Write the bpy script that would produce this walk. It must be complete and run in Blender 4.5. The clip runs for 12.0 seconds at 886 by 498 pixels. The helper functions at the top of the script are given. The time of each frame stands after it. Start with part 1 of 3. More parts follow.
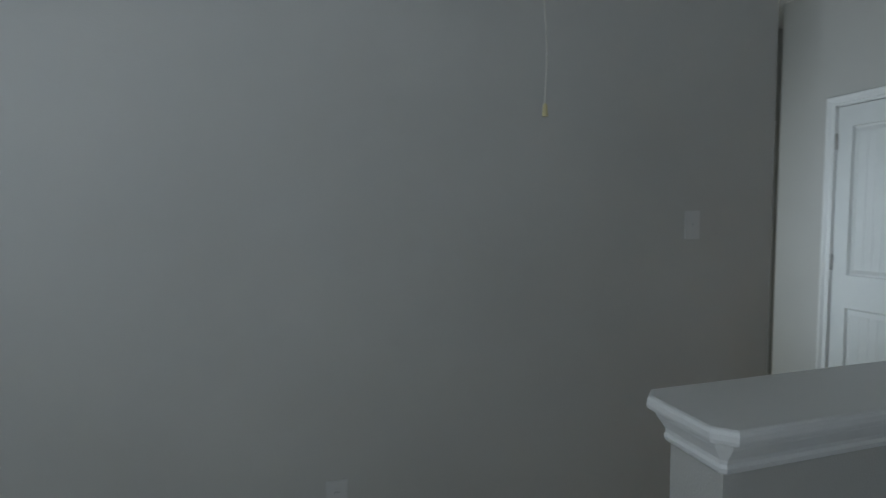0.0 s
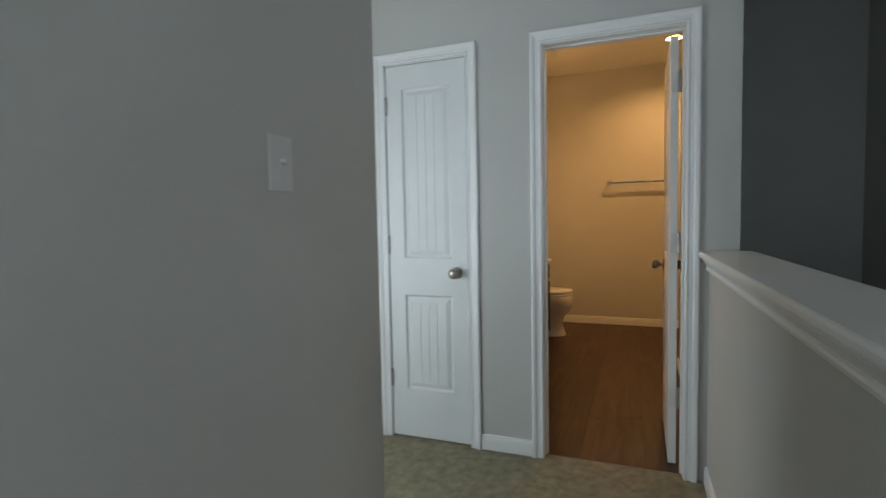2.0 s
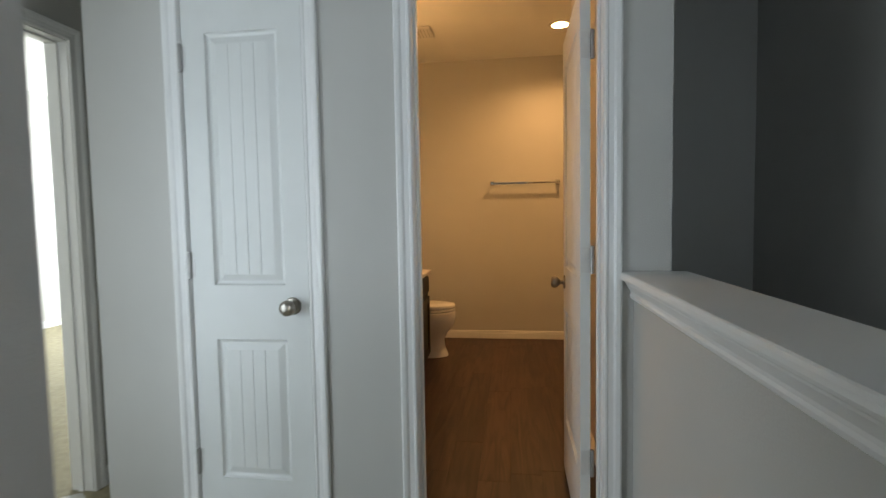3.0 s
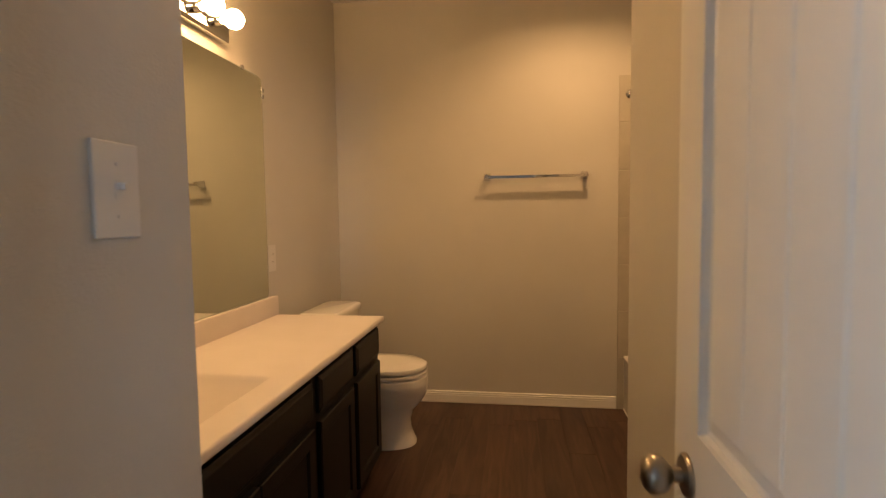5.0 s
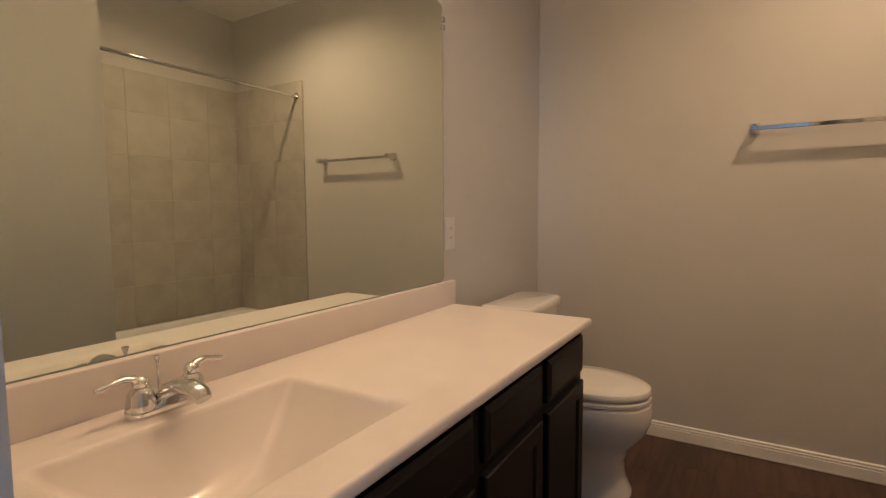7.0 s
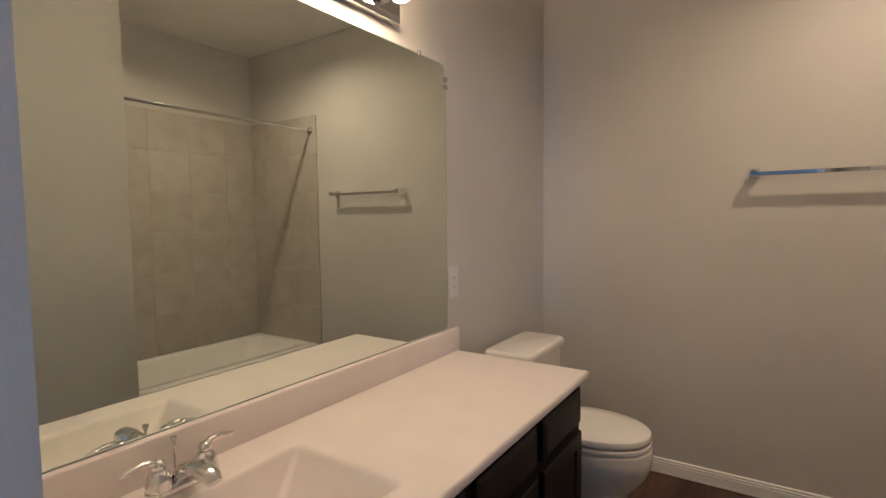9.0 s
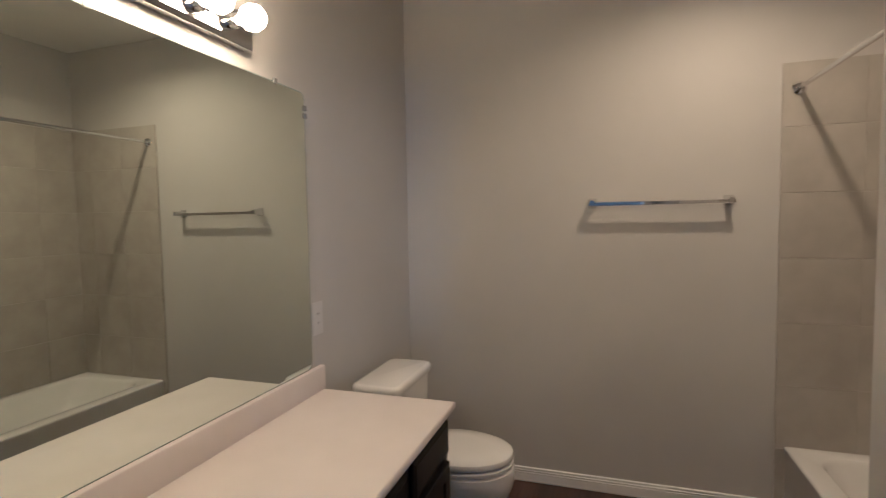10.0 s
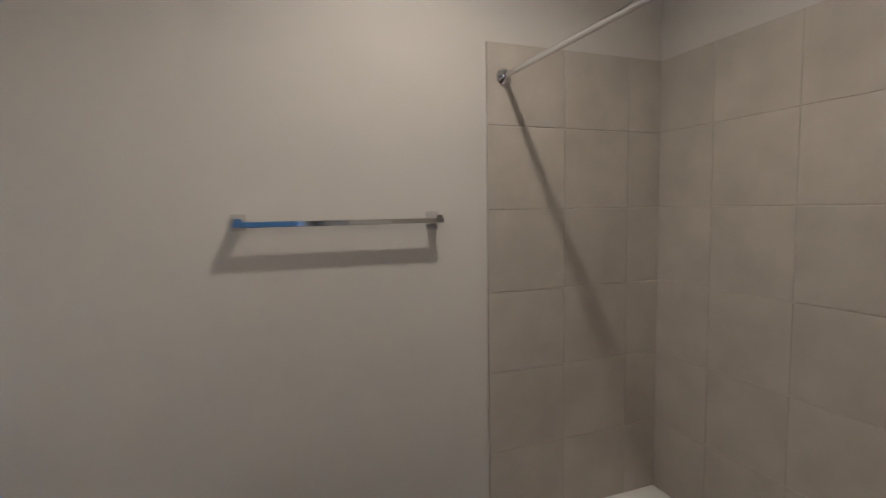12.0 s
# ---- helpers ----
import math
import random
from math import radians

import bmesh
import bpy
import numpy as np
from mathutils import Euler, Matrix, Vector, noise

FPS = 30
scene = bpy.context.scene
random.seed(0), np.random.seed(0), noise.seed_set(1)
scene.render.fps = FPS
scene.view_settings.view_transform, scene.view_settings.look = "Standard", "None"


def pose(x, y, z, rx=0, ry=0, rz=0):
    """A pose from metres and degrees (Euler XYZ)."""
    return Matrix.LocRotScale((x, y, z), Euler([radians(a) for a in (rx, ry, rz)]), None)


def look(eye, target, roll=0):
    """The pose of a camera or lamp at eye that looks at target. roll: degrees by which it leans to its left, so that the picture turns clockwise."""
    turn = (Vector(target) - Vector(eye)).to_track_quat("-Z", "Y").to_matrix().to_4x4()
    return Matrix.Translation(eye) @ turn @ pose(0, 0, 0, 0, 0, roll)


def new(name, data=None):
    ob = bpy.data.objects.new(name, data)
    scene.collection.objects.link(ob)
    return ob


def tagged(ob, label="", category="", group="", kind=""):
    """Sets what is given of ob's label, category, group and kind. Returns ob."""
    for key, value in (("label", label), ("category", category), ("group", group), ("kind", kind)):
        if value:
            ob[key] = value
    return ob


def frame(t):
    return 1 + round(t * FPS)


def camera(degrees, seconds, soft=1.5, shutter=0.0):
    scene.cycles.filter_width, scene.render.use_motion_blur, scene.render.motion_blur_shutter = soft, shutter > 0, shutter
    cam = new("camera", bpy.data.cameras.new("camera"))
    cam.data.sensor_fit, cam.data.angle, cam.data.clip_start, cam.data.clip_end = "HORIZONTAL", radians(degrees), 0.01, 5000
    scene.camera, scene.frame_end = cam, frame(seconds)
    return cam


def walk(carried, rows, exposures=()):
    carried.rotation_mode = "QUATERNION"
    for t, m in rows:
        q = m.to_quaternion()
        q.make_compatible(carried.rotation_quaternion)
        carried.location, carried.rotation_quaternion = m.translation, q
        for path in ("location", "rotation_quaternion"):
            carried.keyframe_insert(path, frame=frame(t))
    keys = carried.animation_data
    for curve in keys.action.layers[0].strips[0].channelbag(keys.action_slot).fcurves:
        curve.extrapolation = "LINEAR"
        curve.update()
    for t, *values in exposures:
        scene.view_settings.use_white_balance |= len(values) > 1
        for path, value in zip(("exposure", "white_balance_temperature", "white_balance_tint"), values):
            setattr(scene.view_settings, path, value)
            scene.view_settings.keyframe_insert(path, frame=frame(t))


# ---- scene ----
cam = camera(83.1, 12.0, soft=1.25, shutter=0.3)
PATH = [
    (0, (-0.186, -0.387, 1.396), (0.347, 1.536, 1.26), -0.6),
    (0.5, (-0.11, -0.02, 1.35), (0.868, 1.719, 1.217), -0.7),
    (1, (0.009, 0.294, 1.31), (1.383, 1.741, 1.171), -0.5),
    (1.5, (0.180, 0.535, 1.255), (1.854, 1.618, 1.127), -0.8),
    (2, (0.542, 0.707, 1.206), (2.404, 1.427, 1.089), -1.1),
    (2.5, (0.936, 0.789, 1.208), (2.876, 1.262, 1.090), -1.1),
    (3, (1.307, 0.803, 1.229), (3.285, 1.073, 1.109), -1.0),
    (3.5, (1.721, 0.760, 1.263), (3.704, 0.990, 1.144), -1.0),
    (3.7, (1.889, 0.764, 1.268), (3.871, 0.998, 1.143), -0.9),
    (5.3, (3.117, 0.835, 1.334), (5.087, 1.157, 1.212), -0.7),
    (5.5, (3.211, 0.877, 1.352), (5.171, 1.252, 1.226), -0.7),
    (6, (3.405, 0.954, 1.327), (5.32, 1.518, 1.208), -0.6),
    (6.5, (3.548, 0.998, 1.238), (5.358, 1.841, 1.125), -0.6),
    (6.7, (3.577, 1.0, 1.2), (5.338, 1.941, 1.07), -0.4),
    (8.3, (3.609, 0.866, 1.203), (5.219, 2.042, 1.039), -0.9),
    (8.5, (3.623, 0.899, 1.216), (5.252, 2.055, 1.105), -0.9),
    (9, (3.563, 0.906, 1.386), (5.23, 2.005, 1.259), -0.7),
    (9.5, (3.567, 0.927, 1.455), (5.347, 1.832, 1.349), -0.9),
    (10, (3.591, 0.917, 1.505), (5.489, 1.536, 1.386), -1.0),
    (10.5, (3.729, 0.919, 1.525), (5.703, 1.213, 1.4), -1.0),
    (11, (3.995, 0.919, 1.552), (5.991, 0.917, 1.418), -1.1),
    (11.5, (4.332, 0.932, 1.586), (6.310, 0.668, 1.435), -1.2),
    (12, (4.69, 0.938, 1.607), (6.563, 0.232, 1.447), -0.9),
]
EXPOSURES = [
    (0.0, -0.56, 6300, 8),
    (0.5, -0.32, 6350, 8),
    (1.0, -0.14, 6300, 8),
    (1.5, -0.10, 6400, 8),
    (2.0, -0.01, 6500, 8),
    (2.5, 0.05, 6500, 8),
    (3.0, 0.13, 6550, 9),
    (3.7, 0.05, 6650, 10),
    (5.3, 0.22, 5650, 10),
    (6.0, 0.22, 5120, 10),
    (6.7, 0.21, 4600, 9),
    (8.3, 0.26, 4120, 8),
    (8.7, 0.25, 4030, 7),
    (9.5, 0.17, 3840, 6),
    (10.5, 0.03, 3750, 6),
    (11.5, 0.0, 3590, 5),
    (12.0, -0.03, 3480, 5),
]
walk(cam, [(t, look(eye, target, roll)) for t, eye, target, roll in PATH], EXPOSURES)

# ---- world, lights ----
world = bpy.data.worlds.new("world")
scene.world = world
world.use_nodes = True
wn = world.node_tree
sky = wn.nodes.new("ShaderNodeTexSky")
sky.sky_type, sky.sun_disc = "NISHITA", False
sky.sun_elevation, sky.sun_rotation = radians(48), radians(270)
wn.links.new(sky.outputs[0], wn.nodes["Background"].inputs[0])
wn.nodes["Background"].inputs[1].default_value = 0.1

sun = new("sun", bpy.data.lights.new("sun", "SUN"))
sun.data.energy, sun.data.angle, sun.data.color = 2.5, radians(0.5), (1.0, 0.95, 0.88)
sun.matrix_world = look((-9, 1, 10), (0, 1, 0))

LAMP_WARM = (1.0, 0.52, 0.18)
CAN_WARM = (1.0, 0.52, 0.185)
BULB_STRENGTH, CAN_STRENGTH = 66.0, 40.0


def opening_lamp(name, eye, target, wide, high, watts, tint, spread=180):
    """A rectangular area lamp set at one opening; spread narrows its light, in degrees."""
    lamp = new(name, bpy.data.lights.new(name, "AREA"))
    lamp.data.shape, lamp.data.size, lamp.data.size_y = "RECTANGLE", wide, high
    lamp.data.energy, lamp.data.color, lamp.data.spread = watts, tint, radians(spread)
    lamp.matrix_world = look(eye, target)
    return lamp


# loft window's place is assumed; lamp tilted up and narrowed to dim the lower wall
opening_lamp("window_daylight", (-3.56, -2.35, 1.7), (-0.6, 1.46, 3.9), 1.4, 1.4, 54, (0.77, 0.885, 1.0), 115)
opening_lamp("passage_daylight", (1.45, 2.70, 1.08), (1.45, 0, 1.05), 1.4, 1.5, 25, (0.78, 0.90, 1.0))
opening_lamp("bedroom_daylight", (7.56, 4.8, 1.5), (3, 4.8, 1.3), 1.7, 1.4, 230, (0.88, 0.96, 1.0))
# the flood bulb in the bathroom's recessed light
flood = new("flood_lamp", bpy.data.lights.new("flood_lamp", "AREA"))
flood.data.shape, flood.data.size, flood.data.energy, flood.data.color = "DISK", 0.08, 17.3, CAN_WARM
flood.data.spread = radians(166)
flood.matrix_world = look((5.59, 0.388, 2.822), (5.59, 0.388, 0))
# added fill lamp, no known source, brightens the stairwell walls from below
opening_lamp("stairwell_fill", (0.52, -0.17, -1.6), (4.66, -0.17, -0.4), 0.7, 1.7, 11, (0.70, 0.85, 1.0))


# ---- materials ----
def material(name):
    m = bpy.data.materials.new(name)
    m.use_nodes = True
    nt = m.node_tree
    return m, nt, nt.nodes["Principled BSDF"]


def surface(name, dark, light, scale, rough, bump=0.0, bump_scale=0.0, metal=0.0, coat=0.0, detail=4.0, vary=0.0, spread=(0.3, 0.7), stretch=(1, 1, 1)):
    """A material that wanders between two colours, with fine relief and a slight change of gloss."""
    m, nt, p = material(name)
    tex = nt.nodes.new("ShaderNodeTexCoord")
    mapping = nt.nodes.new("ShaderNodeMapping")
    mapping.inputs["Scale"].default_value = stretch
    nt.links.new(tex.outputs["Object"], mapping.inputs[0])
    n1 = nt.nodes.new("ShaderNodeTexNoise")
    n1.inputs["Scale"].default_value, n1.inputs["Detail"].default_value = scale, detail
    nt.links.new(mapping.outputs[0], n1.inputs["Vector"])
    ramp = nt.nodes.new("ShaderNodeValToRGB")
    ramp.color_ramp.elements[0].position, ramp.color_ramp.elements[1].position = spread
    ramp.color_ramp.elements[0].color, ramp.color_ramp.elements[1].color = (*dark, 1), (*light, 1)
    nt.links.new(n1.outputs["Fac"], ramp.inputs[0])
    colour = ramp.outputs[0]
    if vary:
        info = nt.nodes.new("ShaderNodeObjectInfo")
        hsv = nt.nodes.new("ShaderNodeHueSaturation")
        rng = nt.nodes.new("ShaderNodeMapRange")
        rng.inputs[3].default_value, rng.inputs[4].default_value = 1 - vary, 1 + vary
        nt.links.new(info.outputs["Random"], rng.inputs[0])
        nt.links.new(rng.outputs[0], hsv.inputs["Value"])
        nt.links.new(colour, hsv.inputs["Color"])
        colour = hsv.outputs[0]
        # every piece takes its own stretch of the pattern
        shift = nt.nodes.new("ShaderNodeVectorMath")
        shift.operation = "SCALE"
        shift.inputs[0].default_value = (31.0, 17.0, 23.0)
        nt.links.new(info.outputs["Random"], shift.inputs["Scale"])
        nt.links.new(shift.outputs[0], mapping.inputs["Location"])
    nt.links.new(colour, p.inputs["Base Color"])
    rough_range = nt.nodes.new("ShaderNodeMapRange")
    rough_range.inputs[3].default_value, rough_range.inputs[4].default_value = rough * 0.9, min(1.0, rough * 1.12)
    nt.links.new(n1.outputs["Fac"], rough_range.inputs[0])
    nt.links.new(rough_range.outputs[0], p.inputs["Roughness"])
    p.inputs["Metallic"].default_value, p.inputs["Coat Weight"].default_value = metal, coat
    if bump:
        n2 = nt.nodes.new("ShaderNodeTexNoise")
        n2.inputs["Scale"].default_value, n2.inputs["Detail"].default_value = bump_scale, 3.0
        nt.links.new(mapping.outputs[0], n2.inputs["Vector"])
        b = nt.nodes.new("ShaderNodeBump")
        b.inputs["Strength"].default_value, b.inputs["Distance"].default_value = bump, 0.002
        nt.links.new(n2.outputs["Fac"], b.inputs["Height"])
        nt.links.new(b.outputs[0], p.inputs["Normal"])
    return m


def wood_planks(name):
    """Dark brown wood-look vinyl: long grain, darker streaks, each plank a little different."""
    m, nt, p = material(name)
    tex = nt.nodes.new("ShaderNodeTexCoord")
    info = nt.nodes.new("ShaderNodeObjectInfo")
    shift = nt.nodes.new("ShaderNodeVectorMath")
    shift.operation = "MULTIPLY_ADD"
    shift.inputs[1].default_value = (7.3, 3.1, 5.7)
    nt.links.new(info.outputs["Random"], shift.inputs[0])
    nt.links.new(tex.outputs["Object"], shift.inputs[2])
    mapping = nt.nodes.new("ShaderNodeMapping")
    mapping.inputs["Scale"].default_value = (1.3, 13.0, 1.0)
    nt.links.new(shift.outputs[0], mapping.inputs[0])
    n1 = nt.nodes.new("ShaderNodeTexNoise")
    n1.inputs["Scale"].default_value, n1.inputs["Detail"].default_value, n1.inputs["Distortion"].default_value = 1.6, 6.0, 0.9
    nt.links.new(mapping.outputs[0], n1.inputs["Vector"])
    ramp = nt.nodes.new("ShaderNodeValToRGB")
    ramp.color_ramp.elements[0].position, ramp.color_ramp.elements[1].position = 0.34, 0.66
    ramp.color_ramp.elements[0].color, ramp.color_ramp.elements[1].color = (0.034, 0.0175, 0.0125, 1), (0.090, 0.0478, 0.0335, 1)
    nt.links.new(n1.outputs["Fac"], ramp.inputs[0])
    hsv = nt.nodes.new("ShaderNodeHueSaturation")
    rng = nt.nodes.new("ShaderNodeMapRange")
    rng.inputs[3].default_value, rng.inputs[4].default_value = 0.8, 1.22
    nt.links.new(info.outputs["Random"], rng.inputs[0])
    nt.links.new(rng.outputs[0], hsv.inputs["Value"])
    nt.links.new(ramp.outputs[0], hsv.inputs["Color"])
    nt.links.new(hsv.outputs[0], p.inputs["Base Color"])
    p.inputs["Roughness"].default_value = 0.42
    b = nt.nodes.new("ShaderNodeBump")
    b.inputs["Strength"].default_value, b.inputs["Distance"].default_value = 0.25, 0.001
    nt.links.new(n1.outputs["Fac"], b.inputs["Height"])
    nt.links.new(b.outputs[0], p.inputs["Normal"])
    return m


def glowing(name, colour, strength):
    m, nt, p = material(name)
    p.inputs["Base Color"].default_value = (0.8, 0.8, 0.8, 1)
    p.inputs["Emission Color"].default_value, p.inputs["Emission Strength"].default_value = (*colour, 1), strength
    return m


def plain(name, colour, rough, metal=0.0, transmission=0.0, ior=1.45):
    m, nt, p = material(name)
    p.inputs["Base Color"].default_value = (*colour, 1)
    p.inputs["Roughness"].default_value, p.inputs["Metallic"].default_value = rough, metal
    p.inputs["Transmission Weight"].default_value, p.inputs["IOR"].default_value = transmission, ior
    return m


PAINT = surface("warm_grey_wall_paint", (0.495, 0.486, 0.460), (0.540, 0.531, 0.505), 1.3, 0.6, 0.35, 210)
CEILING = surface("flat_white_ceiling", (0.72, 0.71, 0.68), (0.77, 0.76, 0.73), 2.0, 0.85, 0.5, 120)
TRIM = surface("semi_gloss_white_trim", (0.76, 0.76, 0.75), (0.81, 0.81, 0.80), 3.0, 0.33, 0.06, 90)
DOOR_PAINT = surface("satin_white_door", (0.71, 0.722, 0.71), (0.76, 0.772, 0.76), 4.0, 0.38, 0.08, 160)
CARPET = surface("beige_carpet", (0.20, 0.173, 0.110), (0.33, 0.290, 0.190), 20, 0.97, 1.0, 380, detail=9, spread=(0.3, 0.7))
LOWER = surface("lower_hall_carpet", (0.10, 0.09, 0.07), (0.14, 0.125, 0.1), 20, 0.95)
PLANK = wood_planks("wood_look_vinyl")
SUBFLOOR = plain("dark_seam", (0.045, 0.024, 0.017), 0.6)
# grey that paints the shade inside the fan grille's slots
VENT_SHADE = plain("vent_slot_shade", (0.46, 0.45, 0.42), 0.8)
TILE = surface("mottled_ceramic_tile", (0.365, 0.345, 0.302), (0.435, 0.413, 0.365), 6.5, 0.42, 0.10, 30, detail=5, vary=0.03)
GROUT = surface("cement_grout", (0.42, 0.398, 0.352), (0.50, 0.475, 0.43), 40, 0.9, 0.4, 200)
ESPRESSO = surface("espresso_stained_wood", (0.0038, 0.0035, 0.0037), (0.0078, 0.0066, 0.0066), 7.0, 0.46, 0.1, 60, stretch=(1, 1, 0.12))
ESPRESSO.node_tree.nodes["Principled BSDF"].inputs["Specular IOR Level"].default_value = 0.28
MARBLE = surface("cultured_marble", (0.69, 0.638, 0.615), (0.73, 0.678, 0.655), 6.0, 0.42, coat=0.06)
PORCELAIN = surface("glazed_porcelain", (0.78, 0.77, 0.75), (0.80, 0.79, 0.775), 4.0, 0.10, coat=0.4)
ENAMEL = surface("tub_enamel", (0.77, 0.765, 0.75), (0.80, 0.795, 0.78), 4.0, 0.16, coat=0.3)
CHROME = plain("chrome", (0.72, 0.72, 0.73), 0.045, 1.0)
NICKEL = surface("satin_nickel", (0.32, 0.295, 0.26), (0.40, 0.37, 0.33), 30, 0.30, metal=1.0)
HINGE = surface("hinge_nickel", (0.36, 0.355, 0.345), (0.45, 0.44, 0.43), 30, 0.4, metal=0.8)
HINGE_PLATE = surface("pale_nickel_plate", (0.66, 0.66, 0.65), (0.72, 0.72, 0.71), 30, 0.4, metal=0.25)
MIRROR = plain("silvered_mirror", (0.83, 0.885, 0.82), 0.0, 1.0)
MIRROR_EDGE = plain("ground_glass_edge", (0.30, 0.36, 0.33), 0.2)
CLIP = plain("clear_plastic", (0.85, 0.85, 0.85), 0.15, 0.0, 0.7)
PLASTIC = surface("white_plastic", (0.59, 0.585, 0.57), (0.63, 0.625, 0.61), 10, 0.4)
SLOT_SHADE = plain("dark_slot_shade", (0.03, 0.03, 0.03), 0.7)
STRING = plain("cotton_cord", (0.62, 0.60, 0.54), 0.9)
CORD_END = plain("yellowed_cord_bell", (0.62, 0.55, 0.30), 0.5)
GLASS = plain("window_glass", (1, 1, 1), 0.0, 0.0, 1.0)
BULB = glowing("lit_globe_bulb", LAMP_WARM, BULB_STRENGTH)
CAN_LIT = glowing("lit_flood_bulb", CAN_WARM, CAN_STRENGTH)
CAULK = plain("white_caulk", (0.72, 0.71, 0.69), 0.5)


# ---- building helpers ----
def thing(name, at=(0, 0, 0), rz=0, label="", category="", group="", kind=""):
    ob = new(name)
    ob.matrix_basis = pose(*at, 0, 0, rz)
    ob.empty_display_size = 0.1
    return tagged(ob, label, category, group, kind)


def whole(ob):
    return whole(ob.parent) @ ob.matrix_basis if ob.parent else ob.matrix_basis.copy()


def part(name, bm, mat, parent=None, label="", smooth=False, local=False):
    """Links a bmesh as one mesh object; the bmesh is in the world's metres unless local."""
    bmesh.ops.recalc_face_normals(bm, faces=bm.faces)
    if parent and not local:
        bm.transform(whole(parent).inverted())
    me = bpy.data.meshes.new(name)
    bm.to_mesh(me)
    bm.free()
    me.materials.append(mat)
    if smooth:
        for f in me.polygons:
            f.use_smooth = True
        me.set_sharp_from_angle(angle=radians(38))
    ob = new(name, me)
    if parent:
        ob.parent = parent
    if label:
        ob["label"] = label
    return ob


def add_box(bm, x0, x1, y0, y1, z0, z1, bevel=0.0, segments=2):
    made = bmesh.ops.create_cube(bm, size=1.0, matrix=Matrix.Translation(((x0 + x1) / 2, (y0 + y1) / 2, (z0 + z1) / 2)) @ Matrix.Diagonal((x1 - x0, y1 - y0, z1 - z0, 1)))
    if bevel:
        edges = list({e for v in made["verts"] for e in v.link_edges})
        bmesh.ops.bevel(bm, geom=edges, offset=bevel, segments=segments, affect="EDGES", profile=0.5)
    return bm


def box(*a, **k):
    return add_box(bmesh.new(), *a, **k)


def add_loft(bm, rings, cap=(True, True)):
    """Skins closed rings of points, all of one length, one after another."""
    rows = [[bm.verts.new(p) for p in ring] for ring in rings]
    n = len(rows[0])
    for a, b in zip(rows, rows[1:]):
        for i in range(n):
            bm.faces.new((a[i], a[(i + 1) % n], b[(i + 1) % n], b[i]))
    if cap[0]:
        bm.faces.new(rows[0][::-1])
    if cap[1]:
        bm.faces.new(rows[-1])
    return bm


def loft(rings, cap=(True, True)):
    return add_loft(bmesh.new(), rings, cap)


def turned(profile, axis, at, n=24):
    """Rings of a body of revolution: profile of (radius, distance along the axis)."""
    w = Vector(axis).normalized()
    u = w.orthogonal().normalized()
    v = w.cross(u)
    at = Vector(at)
    return [[at + w * d + (u * math.cos(2 * math.pi * i / n) + v * math.sin(2 * math.pi * i / n)) * r for i in range(n)] for r, d in profile]


def tube_rings(points, radii, n=12, flat=1.0):
    """Rings round a path; flat squeezes the section in height."""
    points = [Vector(p) for p in points]
    rings = []
    for i, p in enumerate(points):
        w = (points[min(i + 1, len(points) - 1)] - points[max(i - 1, 0)]).normalized()
        u = w.cross(Vector((0, 0, 1)))
        u = u.normalized() if u.length > 1e-4 else Vector((1, 0, 0))
        v = u.cross(w)
        r = radii[i]
        rings.append([p + u * math.cos(2 * math.pi * k / n) * r + v * math.sin(2 * math.pi * k / n) * r * flat for k in range(n)])
    return rings


def rounded_rect(x0, x1, y0, y1, r, z, n=5):
    pts = []
    for cx, cy, a in ((x1 - r, y1 - r, 0), (x0 + r, y1 - r, 90), (x0 + r, y0 + r, 180), (x1 - r, y0 + r, 270)):
        for i in range(n + 1):
            t = radians(a + 90 * i / n)
            pts.append((cx + r * math.cos(t), cy + r * math.sin(t), z))
    return pts


def wall(name, label, x0, x1, y0, y1, z0, z1, openings=(), mat=None):
    """A wall block; openings are (start, end, bottom, top) along its longer side."""
    along_x = (x1 - x0) > (y1 - y0)
    a0, a1 = (x0, x1) if along_x else (y0, y1)
    bm = bmesh.new()

    def piece(s, e, b, t):
        if e - s > 1e-4 and t - b > 1e-4:
            add_box(bm, *((s, e, y0, y1) if along_x else (x0, x1, s, e)), b, t)

    here = a0
    for s, e, b, t in sorted(openings):
        piece(here, s, z0, z1)
        piece(s, e, z0, b)
        piece(s, e, t, z1)
        here = e
    piece(here, a1, z0, z1)
    bmesh.ops.remove_doubles(bm, verts=bm.verts, dist=1e-5)
    return tagged(part(name, bm, mat or PAINT), label, "wall", kind="structure")


CASING_PROFILE = ((0.0, 0.0), (0.0, 0.008), (0.004, 0.011), (0.010, 0.011), (0.014, 0.008), (0.030, 0.010), (0.038, 0.0155), (0.050, 0.018), (0.055, 0.016), (0.057, 0.012), (0.057, 0.0))


def casing(parent, a0, a1, top, place):
    """Moulded trim round an opening; place maps (along, height, out of the wall) to the world."""
    for side, a in ((-1, a0), (1, a1)):
        part("casing_leg", loft([[place(a + side * u, 0.0, t) for u, t in CASING_PROFILE], [place(a + side * u, top + u, t) for u, t in CASING_PROFILE]]), TRIM, parent)
    part("casing_head", loft([[place(a0 - u, top + u, t) for u, t in CASING_PROFILE], [place(a1 + u, top + u, t) for u, t in CASING_PROFILE]]), TRIM, parent)


BASE_PROFILE = ((0.0, 0.0), (0.013, 0.0), (0.013, 0.050), (0.0095, 0.0525), (0.0095, 0.0545), (0.0125, 0.057), (0.0125, 0.063), (0.0085, 0.066), (0.0085, 0.069), (0.0105, 0.072), (0.009, 0.077), (0.0, 0.080))


